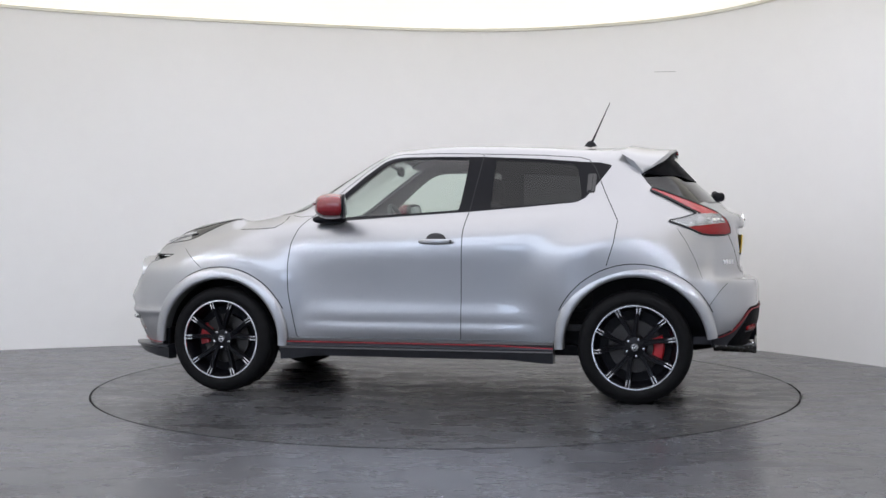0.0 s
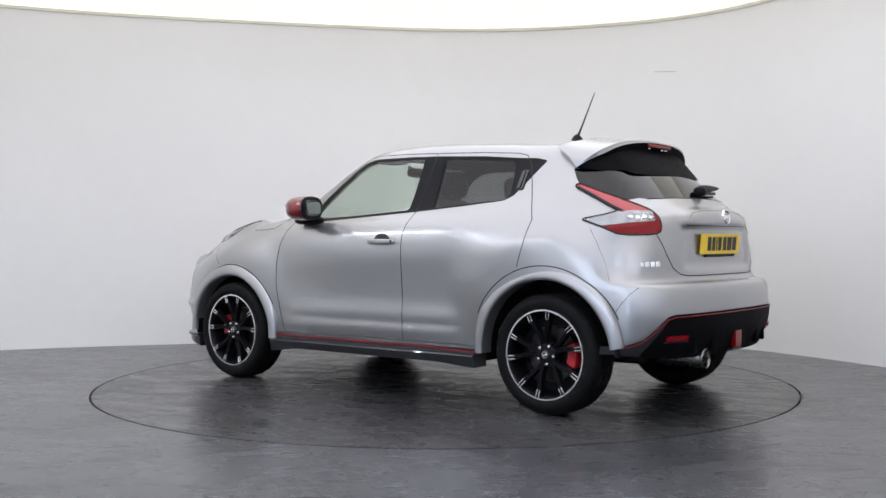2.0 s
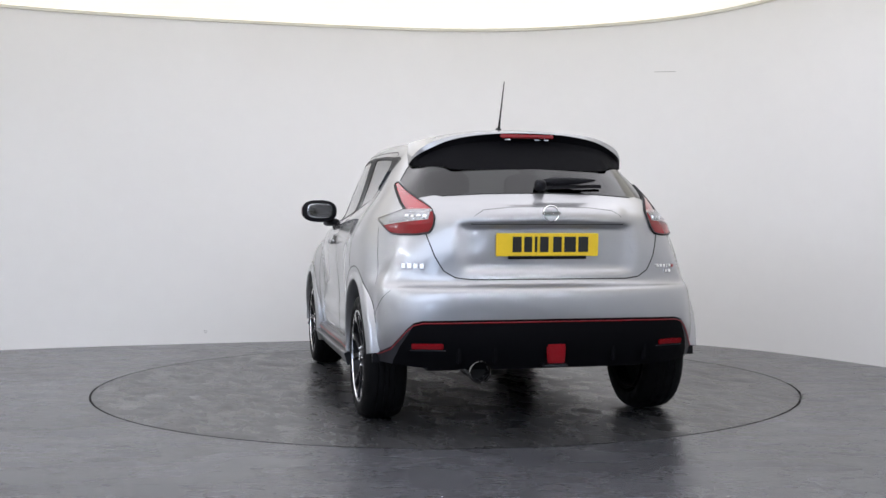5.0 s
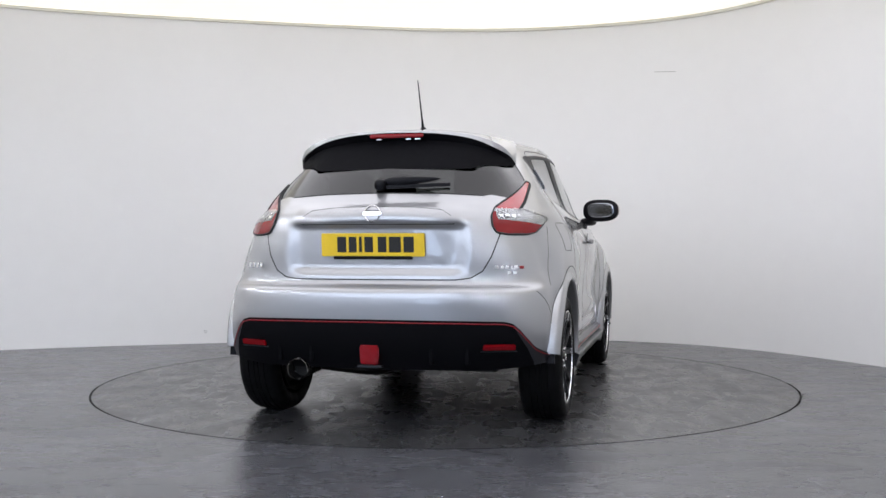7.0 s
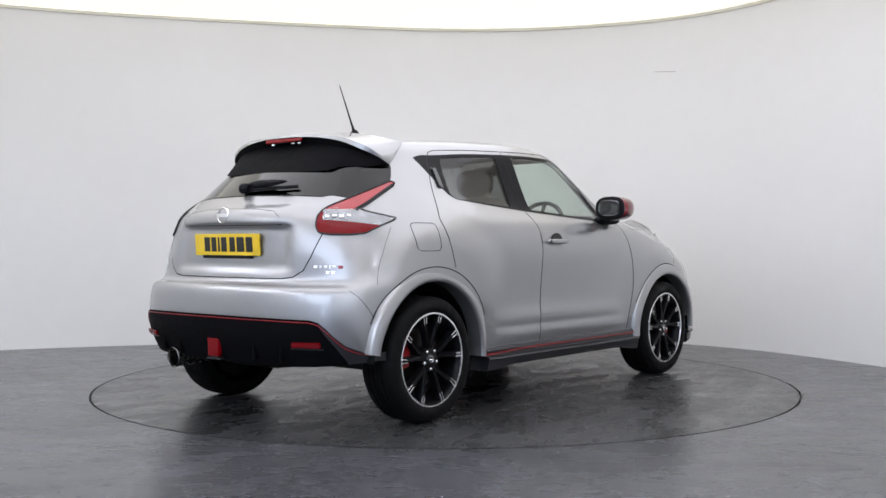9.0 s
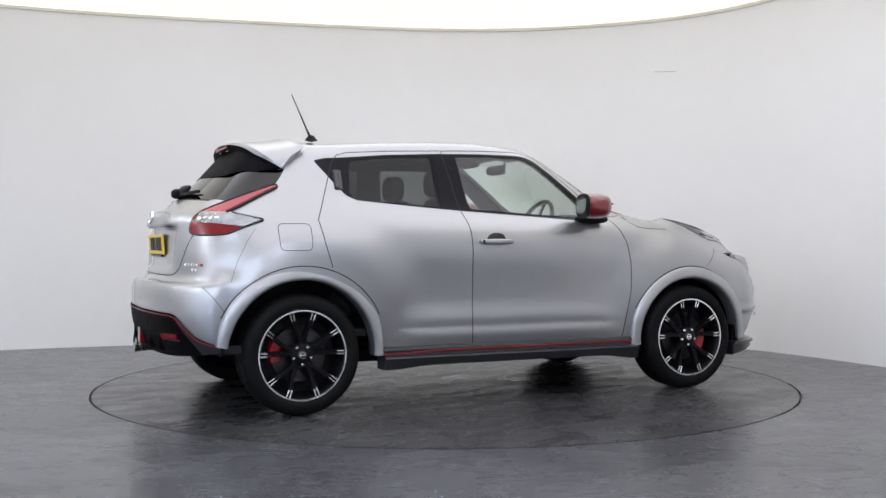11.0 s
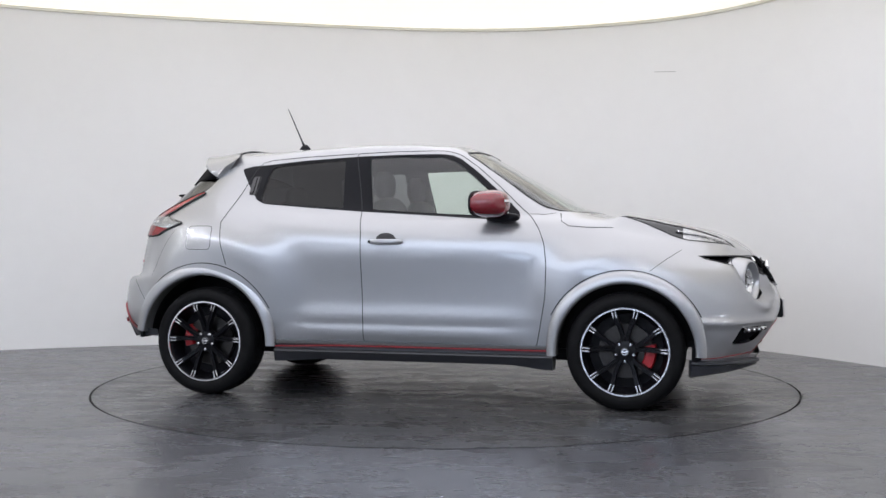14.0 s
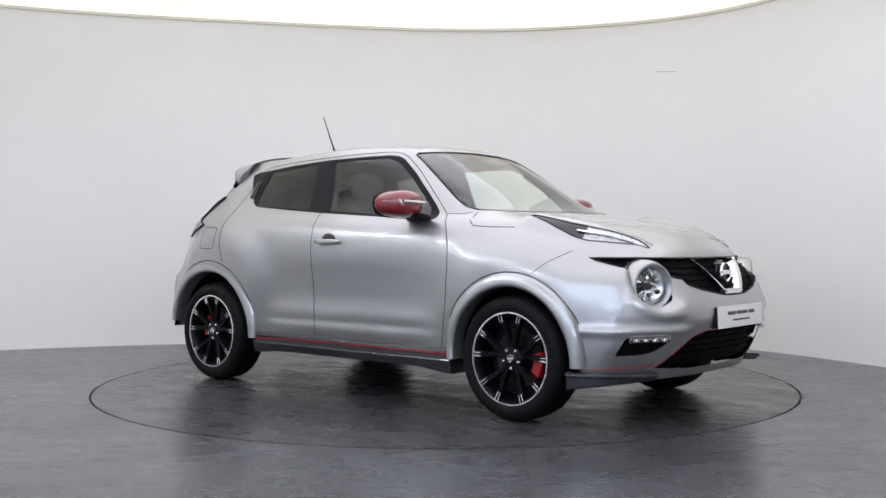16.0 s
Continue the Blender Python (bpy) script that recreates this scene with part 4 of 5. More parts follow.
        seam(rounded(TAIL_LAMP, .012, 2), TAIL_L if s > 0 else TAIL_R, -s, car, width=.007, lift=.0095, name="lamp_gasket")
        seam([(-.152, 1.222), (-.25, 1.124), (-.30, 1.086)], TAIL_L if s > 0 else TAIL_R, -s, car, width=.014, lift=.0102, closed=False, name="lamp_gasket")
        seam([(-1.19, 1.478), (-1.24, 1.42), (-1.285, 1.352)], SIDE, side, car, width=.003, closed=False)
    seam([(-a, b) for a, b in TAILGATE[6:0:-1]] + TAILGATE[:7], ENDS, REAR, car, width=.006, closed=False)
    seam([(-a, b) for a, b in REAR_GLASS[2:0:-1]] + REAR_GLASS[:3], ENDS, REAR, car, width=.008, closed=False)
    seam(both(SCREEN), ENDS, FRONT, car, width=.012, name="screen_seal")
    seam(both(GRILLE), ENDS, FRONT, car, width=.008, name="grille_edge")
    # no gap here: a thin dark line paints the crease round the raised lip
    seam([(-.39, 1.02), (-.375, 1.055), (-.33, 1.085), (-.20, 1.098), (0, 1.102), (.20, 1.098), (.33, 1.085), (.375, 1.055), (.39, 1.02)], ENDS, REAR, car, width=.0028, closed=False)
    # dark strip paints the shade under the handle lip
    seam([(-.39, 1.016), (0, 1.016), (.39, 1.016)], ENDS, REAR, car, width=.005, closed=False, name="handle_lip_shade")
    seam(rounded(FUEL_FLAP, .03, 4), SIDE, RIGHT, car, width=.0035, name="fuel_flap")
    # red piping
    seam(sorted([(a * s, b - .012) for a, b in DIFFUSER[3:] for s in (1, -1)], key=lambda p: p[0]), ENDS, REAR, car, width=.0045, lift=.010, closed=False, material=STRIPE, name="piping", label="red piping line")
    seam([(-a, b) for a, b in INTAKE[5:0:-1]] + INTAKE[:6], ENDS, FRONT, car, width=.0035, lift=.002, closed=False, material=STRIPE, name="piping", label="red piping line")
    # wheel arches
    for x in (1.265, -1.265):
        for s in (1, -1):
            a0, a1 = (-2, 184) if x > 0 else (-2, 172)
            bm = lathe([(.404, .790), (.404, .872), (.4065, .881), (.413, .886), (.424, .887), (.446, .882), (.466, .875), (.475, .869), (.479, .858), (.479, .80)], 60, close=True, arc=(radians(a0), radians(a1)))
            cut = .028 if x > 0 else 0.0
            for v in bm.verts:
                k = 1 - cut / math.hypot(v.co.x, v.co.z)
                v.co.x, v.co.z = v.co.x * k, v.co.z * k
                ang = math.degrees(math.atan2(v.co.z, v.co.x))
                low = smoothstep(45, 0, ang) if ang < 90 else smoothstep(135, 180, ang)
                r = math.hypot(v.co.x, v.co.z) + cut
                if r > .42:
                    k = 1 - .035 * low * (r - .42) / .058
                    v.co.x *= k
                v.co.y = (v.co.y - low * .012) * s
            bmesh.ops.holes_fill(bm, edges=[e for e in bm.edges if e.is_boundary])
            bmesh.ops.recalc_face_normals(bm, faces=bm.faces)
            ob = part("wheel_arch", bm, PAINT, car, "silver wheel arch flare", 50)
            ob.location = (x, 0, .322)
            rr = .480 - cut
            seam([(x + rr * math.cos(radians(q)), .322 + rr * math.sin(radians(q))) for q in range(26, 156, 4)], SIDE, LEFT if s > 0 else RIGHT, car, width=.006, closed=False)
            bm = lathe([(.425, .50), (.425, .85), (.440, .85), (.440, .50)], 36, close=True, arc=(radians(2), radians(178)))
            join(bm, lathe([(0, .50), (.43, .50), (.43, .49), (0, .49)], 36, arc=(radians(0), radians(180))))
            for v in bm.verts:
                v.co.y *= s
            bmesh.ops.recalc_face_normals(bm, faces=bm.faces)
            ob = part("arch_liner", bm, BLACK, car, "black wheel housing", 40)
            if x > 0:
                ob.scale = (.94, 1, .94)
            ob.location = (x, 0, .325)
    # wheels
    fl = build_wheel(car, 1)
    fl.matrix_basis = pose(1.265, .757, .3255)
    copy_thing(fl, pose(-1.265, -.757, .3255, 0, 0, 180))
    rl = build_wheel(car, -1)
    rl.matrix_basis = pose(-1.265, .757, .3255, 0, 10, 0)
    copy_thing(rl, pose(1.265, -.757, .3255, 0, 0, 180))
    # sills and floor pan
    for s in (1, -1):
        bm = bmesh.new()
        rows = []
        for i in range(25):
            t = i / 24
            x = -.80 + 1.67 * t
            low = .238 - .026 * smoothstep(.84, 1, t) - .018 * smoothstep(.18, 0, t)
            rows.append([bm.verts.new((x, s * y, z)) for y, z in ((.74, .352), (.822, .350), (.846, .342), (.852, .328), (.846, .312), (.848, .300), (.872, .292), (.876, .284), (.868, .262), (.858, low), (.74, low))])
        for a, b in zip(rows, rows[1:]):
            for j in range(11):
                bm.faces.new((a[j], a[(j + 1) % 11], b[(j + 1) % 11], b[j]))
        bm.faces.new(rows[0])
        bm.faces.new(rows[-1])
        bmesh.ops.recalc_face_normals(bm, faces=bm.faces)
        part("side_skirt", bm, GUN, car, "gunmetal side skirt with red line", 40)
        bm = sweep([(-.80 + 1.67 * i / 20, s * .8535, .321 - .012 * smoothstep(.25, 0, i / 20)) for i in range(21)], [(-.002, -.0035), (.002, -.0035), (.002, .0035), (-.002, .0035)])
        part("piping", bm, STRIPE, car, "red piping line", 40)
    bm = box((2.75, 1.02, .10), (.10, 0, .28), .03)
    box((1.60, 1.54, .10), (0.03, 0, .29), .03, bm=bm)
    box((.4, 1.0, .10), (-1.62, 0, .40), .03, bm=bm)
    part("floor_pan", bm, BLACK, car, "black underbody")
    bm = sweep([(-1.0, .10, .24), (-1.45, .12, .25), (-1.56, .20, .27), (-1.72, .35, .31)], disc_profile(.028, 12))
    box((.30, .20, .10), (-1.46, .23, .30), .05, 3, bm=bm)
    part("exhaust_pipe", bm, STEEL, car, "grey steel exhaust box", 50)
    bm = lathe([(.046, -1.72), (.050, -1.90), (.052, -1.955), (.0495, -1.960), (.046, -1.955), (.043, -1.90), (.040, -1.74), (0, -1.74)], 36, "x")
    bmesh.ops.translate(bm, verts=bm.verts, vec=(-.002, .372, .312))
    part("tailpipe", bm, PIPE, car, "round steel tailpipe", 50)
    bm = lathe([(.0405, -1.80), (.0405, -1.90), (0, -1.90)], 30, "x")
    bmesh.ops.translate(bm, verts=bm.verts, vec=(-.002, .372, .312))
    part("pipe_bore", bm, PIT, car, "plain black pipe bore", 50)
    bm = lathe([(.0485, -1.945), (.0545, -1.950), (.0550, -1.962), (.0500, -1.967), (.0455, -1.960), (.0445, -1.940)], 36, "x")
    bmesh.ops.translate(bm, verts=bm.verts, vec=(-.002, .372, .312))
    part("pipe_lip", bm, PIPE, car, "bright rolled pipe lip", 60)
    # spoiler
    keys = [[(-1.24, 0, 1.543), (-1.42, 0, 1.513), (-1.572, 0, 1.508), (-1.580, 0, 1.498), (-1.475, 0, 1.462), (-1.634, 0, 1.300), (-1.44, 0, 1.42)],
            [(-1.235, .22, 1.534), (-1.41, .22, 1.509), (-1.560, .22, 1.503), (-1.568, .22, 1.490), (-1.478, .22, 1.455), (-1.619, .22, 1.300), (-1.43, .22, 1.41)],
            [(-1.22, .40, 1.509), (-1.37, .40, 1.488), (-1.520, .395, 1.482), (-1.528, .395, 1.462), (-1.465, .39, 1.43), (-1.573, .40, 1.302), (-1.40, .39, 1.39)],
            [(-1.19, .515, 1.482), (-1.32, .53, 1.450), (-1.462, .52, 1.438), (-1.470, .512, 1.414), (-1.415, .495, 1.400), (-1.520, .455, 1.320), (-1.34, .48, 1.37)],
            [(-1.17, .563, 1.468), (-1.27, .580, 1.412), (-1.385, .578, 1.388), (-1.390, .574, 1.376), (-1.372, .572, 1.350), (-1.425, .550, 1.322), (-1.29, .55, 1.34)],
            [(-1.19, .574, 1.448), (-1.255, .592, 1.405), (-1.305, .597, 1.345), (-1.31, .596, 1.338), (-1.30, .59, 1.335), (-1.325, .582, 1.33), (-1.27, .57, 1.335)]]
    keys = [[(x if j in (0, 4, 5) or x > -1.3 else -1.3 + (x + 1.3) * .77, y, z) for j, (x, y, z) in enumerate(k)] for k in keys]
    full = [[(x, -y, z) for x, y, z in k] for k in keys[:0:-1]] + keys
    bm = bmesh.new()
    rows = [[bm.verts.new(curve_at([k[j] for k in full], i / 70)) for j in range(7)] for i in range(71)]
    for a, b in zip(rows, rows[1:]):
        for j in range(7):
            f = bm.faces.new((a[j], a[(j + 1) % 7], b[(j + 1) % 7], b[j]))
            f.material_index = 0 if j in (0, 1, 2, 6) else 1
    bm.faces.new(rows[0])
    bm.faces.new(rows[-1])
    bmesh.ops.recalc_face_normals(bm, faces=bm.faces)
    wing = part("spoiler", bm, PAINT, car, "silver roof spoiler with black underside", 35, [PAINT, FLATBLACK])
    bm = box((.012, .29, .026), (-1.508, 0, 1.484), .004, turn=pose(0, 0, 0, 0, 25, 0).to_3x3().to_4x4())
    part("brake_lamp", bm, REDLENS, wing, "red high brake lamp")
    for y in (.10, -.06, -.11):
        bm = box((.02, .03, .006), (-1.488, y, 1.466), .002)
        part("washer_nozzle", bm, CHROME, wing, "small bright nozzle")
    # aerial
    bm = lathe([(0, .035), (.012, .03), (.022, .012), (.028, 0), (0, -.01)], 20, "z")
    for v in bm.verts:
        v.co = Vector((v.co.x * 1.5 - .956, v.co.y, v.co.z + 1.556))
    aerial = part("aerial", bm, BLACK, car, "black roof aerial", 50)
    bm = sweep([(-.962, 0, 1.575), (-.985, 0, 1.625), (-1.08, 0, 1.835)], disc_profile(.0045, 8), up=Y, scales=[2.0, 1.2, .55])
    part("mast", bm, BLACK, aerial, "", 60)
    # mirrors
    for s in (1, -1):
        bm = superblob((.20, .25, .155), 2.7)
        for v in bm.verts:
            u = v.co.y / .125
            v.co.z *= 1 - .10 * max(0, u)
            v.co.x -= .025 * max(0, u) ** 2
            v.co.x = max(v.co.x, -.070) - .24 * v.co.y * smoothstep(.06, -.06, v.co.x)
            v.co = Vector((v.co.x + .530, s * (v.co.y + .890), v.co.z + 1.142))
        if s < 0:
            bmesh.ops.reverse_faces(bm, faces=bm.faces)
        shell = part("door_mirror", bm, RED, car, "red door mirror with silver flash", 60)
        bm = superblob((.028, .244, .150), 2.8)
        for v in bm.verts:
            v.co += Vector((.456 - .24 * v.co.y, 0, 1.142))
            v.co.y = s * (v.co.y + .890)
        part("mirror_bezel", bm, BLACK, shell, "black mirror surround", 60)
        bm = superblob((.006, .178, .100), 3.4)
        bmesh.ops.rotate(bm, verts=bm.verts, cent=(0, 0, 0), matrix=Matrix.Rotation(radians(3), 3, "Y"))
        for v in bm.verts:
            v.co += Vector((.4415 - .24 * v.co.y, 0, 1.143))
            v.co.y = s * (v.co.y + .890)
        part("mirror_glass", bm, mat_mirror(), shell, "silvered mirror glass", 60)
        path = [Vector((.530 + .103 - .022 * max(0, (y - .89) / .125) ** 2 - .20 * max(0, (abs(y - .89) - .045)) ** 1.45, s * y, 1.150 + .006 * math.sin((y - .80) * 9))) for y in [.80 + .165 * i / 14 for i in range(15)]]
        bm = sweep(path, [(-.004, -.006), (.004, -.006), (.004, .006), (-.004, .006)])
        part("indicator", bm, CHROME, shell, "silver indicator strip", 40)
        bm = superblob((.20, .09, .055), 2.6)
        for v in bm.verts:
            v.co.y += .02 * (v.co.x / .1)
            v.co = Vector((v.co.x + .575, s * (v.co.y + .795), v.co.z + 1.066))
        part("mirror_foot", bm, BLACK, shell, "black mirror foot", 60)
    # handles
    for s, door in ((1, doors[0]), (-1, doors[2])):
        side = LEFT if s > 0 else RIGHT
        y = abs(cast(SIDE, -.10, .932, side)[0].y)
        bm = superblob((.215, .022, .030), 3.2)
        for v in bm.verts:
            v.co.y += .016 * (1 - (v.co.x / .108) ** 2)
            v.co = Vector((v.co.x - .107, s * (v.co.y + y + .012), v.co.z + .931))
        h = part("door_handle", bm, PAINT, door, "silver pull handle", 60)
        # flat dark disc on the door stands for shade in the handle hollow
        bm = superblob((.125, .006, .095), 2.2)
        for v in bm.verts:
            v.co = Vector((v.co.x - .105, s * (v.co.y + y - .0005), v.co.z + .934))
        part("handle_cup_shade", bm, STEEL, door, "dark disc painting the shade of the handle hollow", 60)
        bm = lathe([(0, .003), (.009, .003), (.010, 0)], 16)
        for v in bm.verts:
            v.co = Vector((v.co.x - .196, s * (v.co.y + y + .024), v.co.z + .931))
        part("lock", bm, STEEL, h, "key lock", 40)
    for s, door in ((1, doors[1]), (-1, doors[3])):
        side = LEFT if s > 0 else RIGHT
        p, n = cast(SIDE, -1.01, 1.275, side)
        turn = n.to_track_quat("Y", "Z").to_matrix().to_4x4()
        bm = box((.050, .014, .135), (0, 0, 0), .006)
        join(bm, box((.030, .016, .12), (.008, .004, 0), .005))
        for v in bm.verts:
            v.co.x += v.co.z * -.05
        bmesh.ops.transform(bm, matrix=Matrix.Translation(p) @ turn, verts=bm.verts)
        part("hidden_handle", bm, GLOSSBLACK, door, "black handle set in the window frame")
    build_rear(car, gate, diff)
    build_front(car)
    build_cabin(car)
    return car


def mat_mirror():
    return bpy.data.materials.get("mirror_silver") or mat("mirror_silver", (.34, .35, .37), .03, metal=1.0)


def bar_row(parent, name, base, right, up, out, widths, height, gap, material, depth=.003, label=""):
    """Plain bars set side by side on a small plate or badge."""
    x = -(sum(widths) + gap * (len(widths) - 1)) / 2
    turn = Matrix((right, out, up)).transposed().to_4x4()
    for w in widths:
        bm = box((w, depth, height), (x + w / 2, 0, 0), min(.002, w * .2), 1)
        bmesh.ops.transform(bm, matrix=Matrix.Translation(base) @ turn, verts=bm.verts)
        part(name, bm, material, parent)
        x += w + gap


def ring_badge(parent, at, out, r, material=None):
    bm = lathe([(r * .80, 0), (r * .82, .008), (r * .90, .011), (r * .98, .008), (r, 0)], 40)
    box((r * 2.2, .008, r * .42), (0, .009, 0), .003, 2, bm=bm)
    turn = Vector(out).to_track_quat("Y", "Z").to_matrix().to_4x4()
    bmesh.ops.transform(bm, matrix=Matrix.Translation(at) @ turn, verts=bm.verts)
    part("badge", bm, material or CHROME, parent, "plain chrome ring badge", 40)


def build_rear(car, gate, diff):
    # number plate
    tilt = pose(0, 0, 0, 0, -4, 0).to_3x3()
    out, up, right = tilt @ Vector((-1, 0, 0)), tilt @ Z, Vector((0, -1, 0))
    turn = Matrix((right, out, up)).transposed().to_4x4()
    base = Vector((-1.890, .012, .916))
    bm = box((.524, .008, .113), (0, 0, 0), .003)
    bmesh.ops.transform(bm, matrix=Matrix.Translation(base) @ turn, verts=bm.verts)
    plate = part("number_plate", bm, PLATE_Y, gate, "yellow number plate with black bars")
    bm = box((.40, .010, .016), (0, 0, -.063), .002)
    bmesh.ops.transform(bm, matrix=Matrix.Translation(base) @ turn, verts=bm.verts)
    part("plate_strip", bm, BLACK, plate, "black strip under the plate")
    bar_row(plate, "plain_bar", base + out * .005 + up * .002 - right * .088, right, up, out, [.046, .040, .014, .044], .076, .013, INK)
    bar_row(plate, "plain_bar", base + out * .005 + up * .002 + right * .118, right, up, out, [.044, .060, .052], .076, .013, INK)
    ring_badge(gate, cast(ENDS, .004, 1.066, REAR)[0] + Vector((.004, 0, 0)), (-1, 0, .15), .043)
    # small badges as plain bright shapes
    for y, z, ws, h, m in ((.665, .812, [.022, .024, .024, .024], .026, CHROME), (-.633, .808, [.022, .016, .018, .010, .02], .015, CHROME), (-.700, .808, [.024], .015, STRIPE), (-.66, .782, [.02, .02], .018, CHROME)):
        p, n = cast(ENDS, y, z, REAR)
        r = Z.cross(n).normalized() * 1.0
        bar_row(car, "badge_bar", p + n * .001, r, n.cross(r).normalized(), n, ws, h, .008, m, .005)
    # lower bumper pieces
    for s in (1, -1):
        p, n = cast(ENDS, s * .615, .437, REAR)
        turn = n.to_track_quat("Y", "Z").to_matrix().to_4x4()
        bm = box((.155, .012, .028), (0, .010, 0), .004)
        bmesh.ops.transform(bm, matrix=Matrix.Translation(p) @ turn, verts=bm.verts)
        part("reflector", bm, REDLENS, diff, "red rear reflector")
        bm = box((.175, .008, .005), (0, .007, -.022), .002)
        bmesh.ops.transform(bm, matrix=Matrix.Translation(p) @ turn, verts=bm.verts)
        part("reflector_lip", bm, GUN, diff, "grey ledge under the reflector")
        for y in (.30, .47):
            p, n = cast(ENDS, s * y, .41, REAR)
            bm = prism([(-.014, .080), (.03, .10), (.03, -.060), (-.016, -.060)], "y", -.010, .010, bevel=.005)
            bmesh.ops.transform(bm, matrix=Matrix.Translation(p + Vector((.002, 0, 0))), verts=bm.verts)
            part("diffuser_fin", bm, FLATBLACK, diff, "black upright fin")
    p, n = cast(ENDS, .0, .395, REAR)
    bm = prism([(-.050, .050), (.050, .050), (.043, -.050), (-.043, -.050)], "x", -.016, .012, bevel=.006)
    bmesh.ops.transform(bm, matrix=Matrix.Translation(p + Vector((-.008, 0, 0))), verts=bm.verts)
    part("fog_lamp", bm, REDLENS, diff, "red rear fog lamp")
    bm = box((.05, .12, .010), (p.x + .005, 0, p.z - .060), .003)
    part("fog_lamp_lip", bm, GUN, diff, "grey lip under the fog lamp")
    # wiper
    p0, n0 = cast(ENDS, .01, 1.195, REAR)
    bm = superblob((.15, .055, .060), 2.6)
    for v in bm.verts:
        v.co.x *= .5
        v.co = v.co + p0 + n0 * .022
    bm2 = superblob((.050, .30, .050), 2.4)
    for v in bm2.verts:
        k = (v.co.y + .15) / .30
        v.co.x *= .5 + .5 * k
        v.co.z *= .45 + .75 * k
    mid, nm = cast(ENDS, -.14, 1.212, REAR)
    rot = pose(0, 0, 0, -3, 0, 0).to_3x3()
    for v in bm2.verts:
        v.co = rot @ v.co + mid + nm * .030
    join(bm, bm2)
    wiper = part("rear_wiper", bm, BLACK, car, "black rear wiper", 60)
    pts = [cast(ENDS, -.02 - .31 * i / 10, 1.194 + .012 * i / 10, REAR) for i in range(11)]
    bm = sweep([q + m * .012 for q, m in pts], [(-.006, -.010), (.006, -.010), (.004, .008), (-.004, .008)])
    part("wiper_blade", bm, BLACK, wiper, "", 40)


def build_front(car):
    for s in (1, -1):
        # round headlamp in its socket
        p, n = cast(ENDS, s * .560, .708, FRONT)
        out = Vector((1, s * .42, .06)).normalized()
        turn = out.to_track_quat("Y", "Z").to_matrix().to_4x4()
        m = Matrix.Translation(p + out * .006) @ turn
        bm = lathe([(.142, -.085), (.136, -.045), (.129, -.010), (.122, .008), (.116, .018), (.108, .020), (.094, .004), (.088, -.02), (.088, -.05)], 56, close=True)
        bmesh.ops.transform(bm, matrix=m, verts=bm.verts)
        lamp = part("headlamp", bm, PAINT, car, "round clear headlamp in silver socket", 40)
        bm = lathe([(.088, -.012), (.080, -.028), (.055, -.046), (.028, -.055), (.0, -.056)], 48)
        bmesh.ops.transform(bm, matrix=m, verts=bm.verts)
        part("reflector_bowl", bm, POLISH, lamp, "bright reflector bowl", 40)
        for i in range(16):
            a, rr = radians(22.5 * i), (.064 if i % 2 else .044)
            bm = box((.022, .012, .016), (rr * math.cos(a), -.030, rr * math.sin(a)), .004, 1, turn=pose(0, 0, 0, 24 * math.sin(i * 2.1), 22.5 * i, 28 * math.cos(i * 1.7)))
            bmesh.ops.transform(bm, matrix=m, verts=bm.verts)
            part("facet", bm, CHROME if i % 3 else STEEL, lamp)
        bm = lathe([(0, -.012), (.016, -.014), (.020, -.022), (.020, -.05)], 24)
        bmesh.ops.transform(bm, matrix=m, verts=bm.verts)
        part("bulb_shield", bm, STEEL, lamp, "dark bulb shield", 40)
        bm = lathe([(.089, -.012), (.070, .002), (.040, .010), (0, .012)], 48)
        bmesh.ops.transform(bm, matrix=m, verts=bm.verts)
        part("lamp_cover", bm, LENS, lamp, "clear domed cover", 180)
        # light strip over the bumper slot
        nose = NOSE_L if s > 0 else NOSE_R
        sgn = cast_sign(nose, s)
        path = []
        for i in range(13):
            q, m2 = cast(nose, .952 + .215 * i / 12, .452 + .004 * math.sin(math.pi * i / 12), sgn)
            path.append(q + m2 * .002)
        bm = sweep(path, [(-.012, -.013), (.008, -.015), (.012, .008), (-.008, .012)])
        strip = part("light_strip", bm, CHROME, car, "clear daytime light strip", 40)
        for i in range(9):
            q, m2 = cast(nose, .965 + .19 * i / 8, .451, sgn)
            bm = lathe([(0, .010), (.006, .009), (.009, .004), (.009, -.004)], 12)
            bmesh.ops.transform(bm, matrix=Matrix.Translation(q + m2 * .010) @ m2.to_track_quat("Y", "Z").to_matrix().to_4x4(), verts=bm.verts)
            part("diode", bm, POLISH if i % 2 else STEEL, strip)
        # splitter winglet
        pts = []
        for i in range(17):
            t = i / 16
            pts.append(curve_at([(1.615, s * .850, .228), (1.72, s * .825, .228), (1.85, s * .735, .230), (1.96, s * .575, .234)], t))
        bm = bmesh.new()
        rows = []
        for i, q in enumerate(pts):
            d = (pts[min(i + 1, 16)] - pts[max(i - 1, 0)]).normalized()
            out = Vector((d.y, -d.x, 0)) * (-s)
            low = .194 + .055 * i / 16
            rows.append([bm.verts.new(Vector((q.x, q.y, z)) + out * o) for o, z in ((-.07, .286), (.010, .286), (.020, .282), (.022, .270), (.006, .262), (.004, low + .008), (-.004, low), (-.07, low))])
        for a, b in zip(rows, rows[1:]):
            for j in range(8):
                bm.faces.new((a[j], a[(j + 1) % 8], b[(j + 1) % 8], b[j]))
        bm.faces.new(rows[0])
        bm.faces.new(rows[-1])
        bmesh.ops.recalc_face_normals(bm, faces=bm.faces)
        part("splitter", bm, GUN, car, "black front splitter", 40)
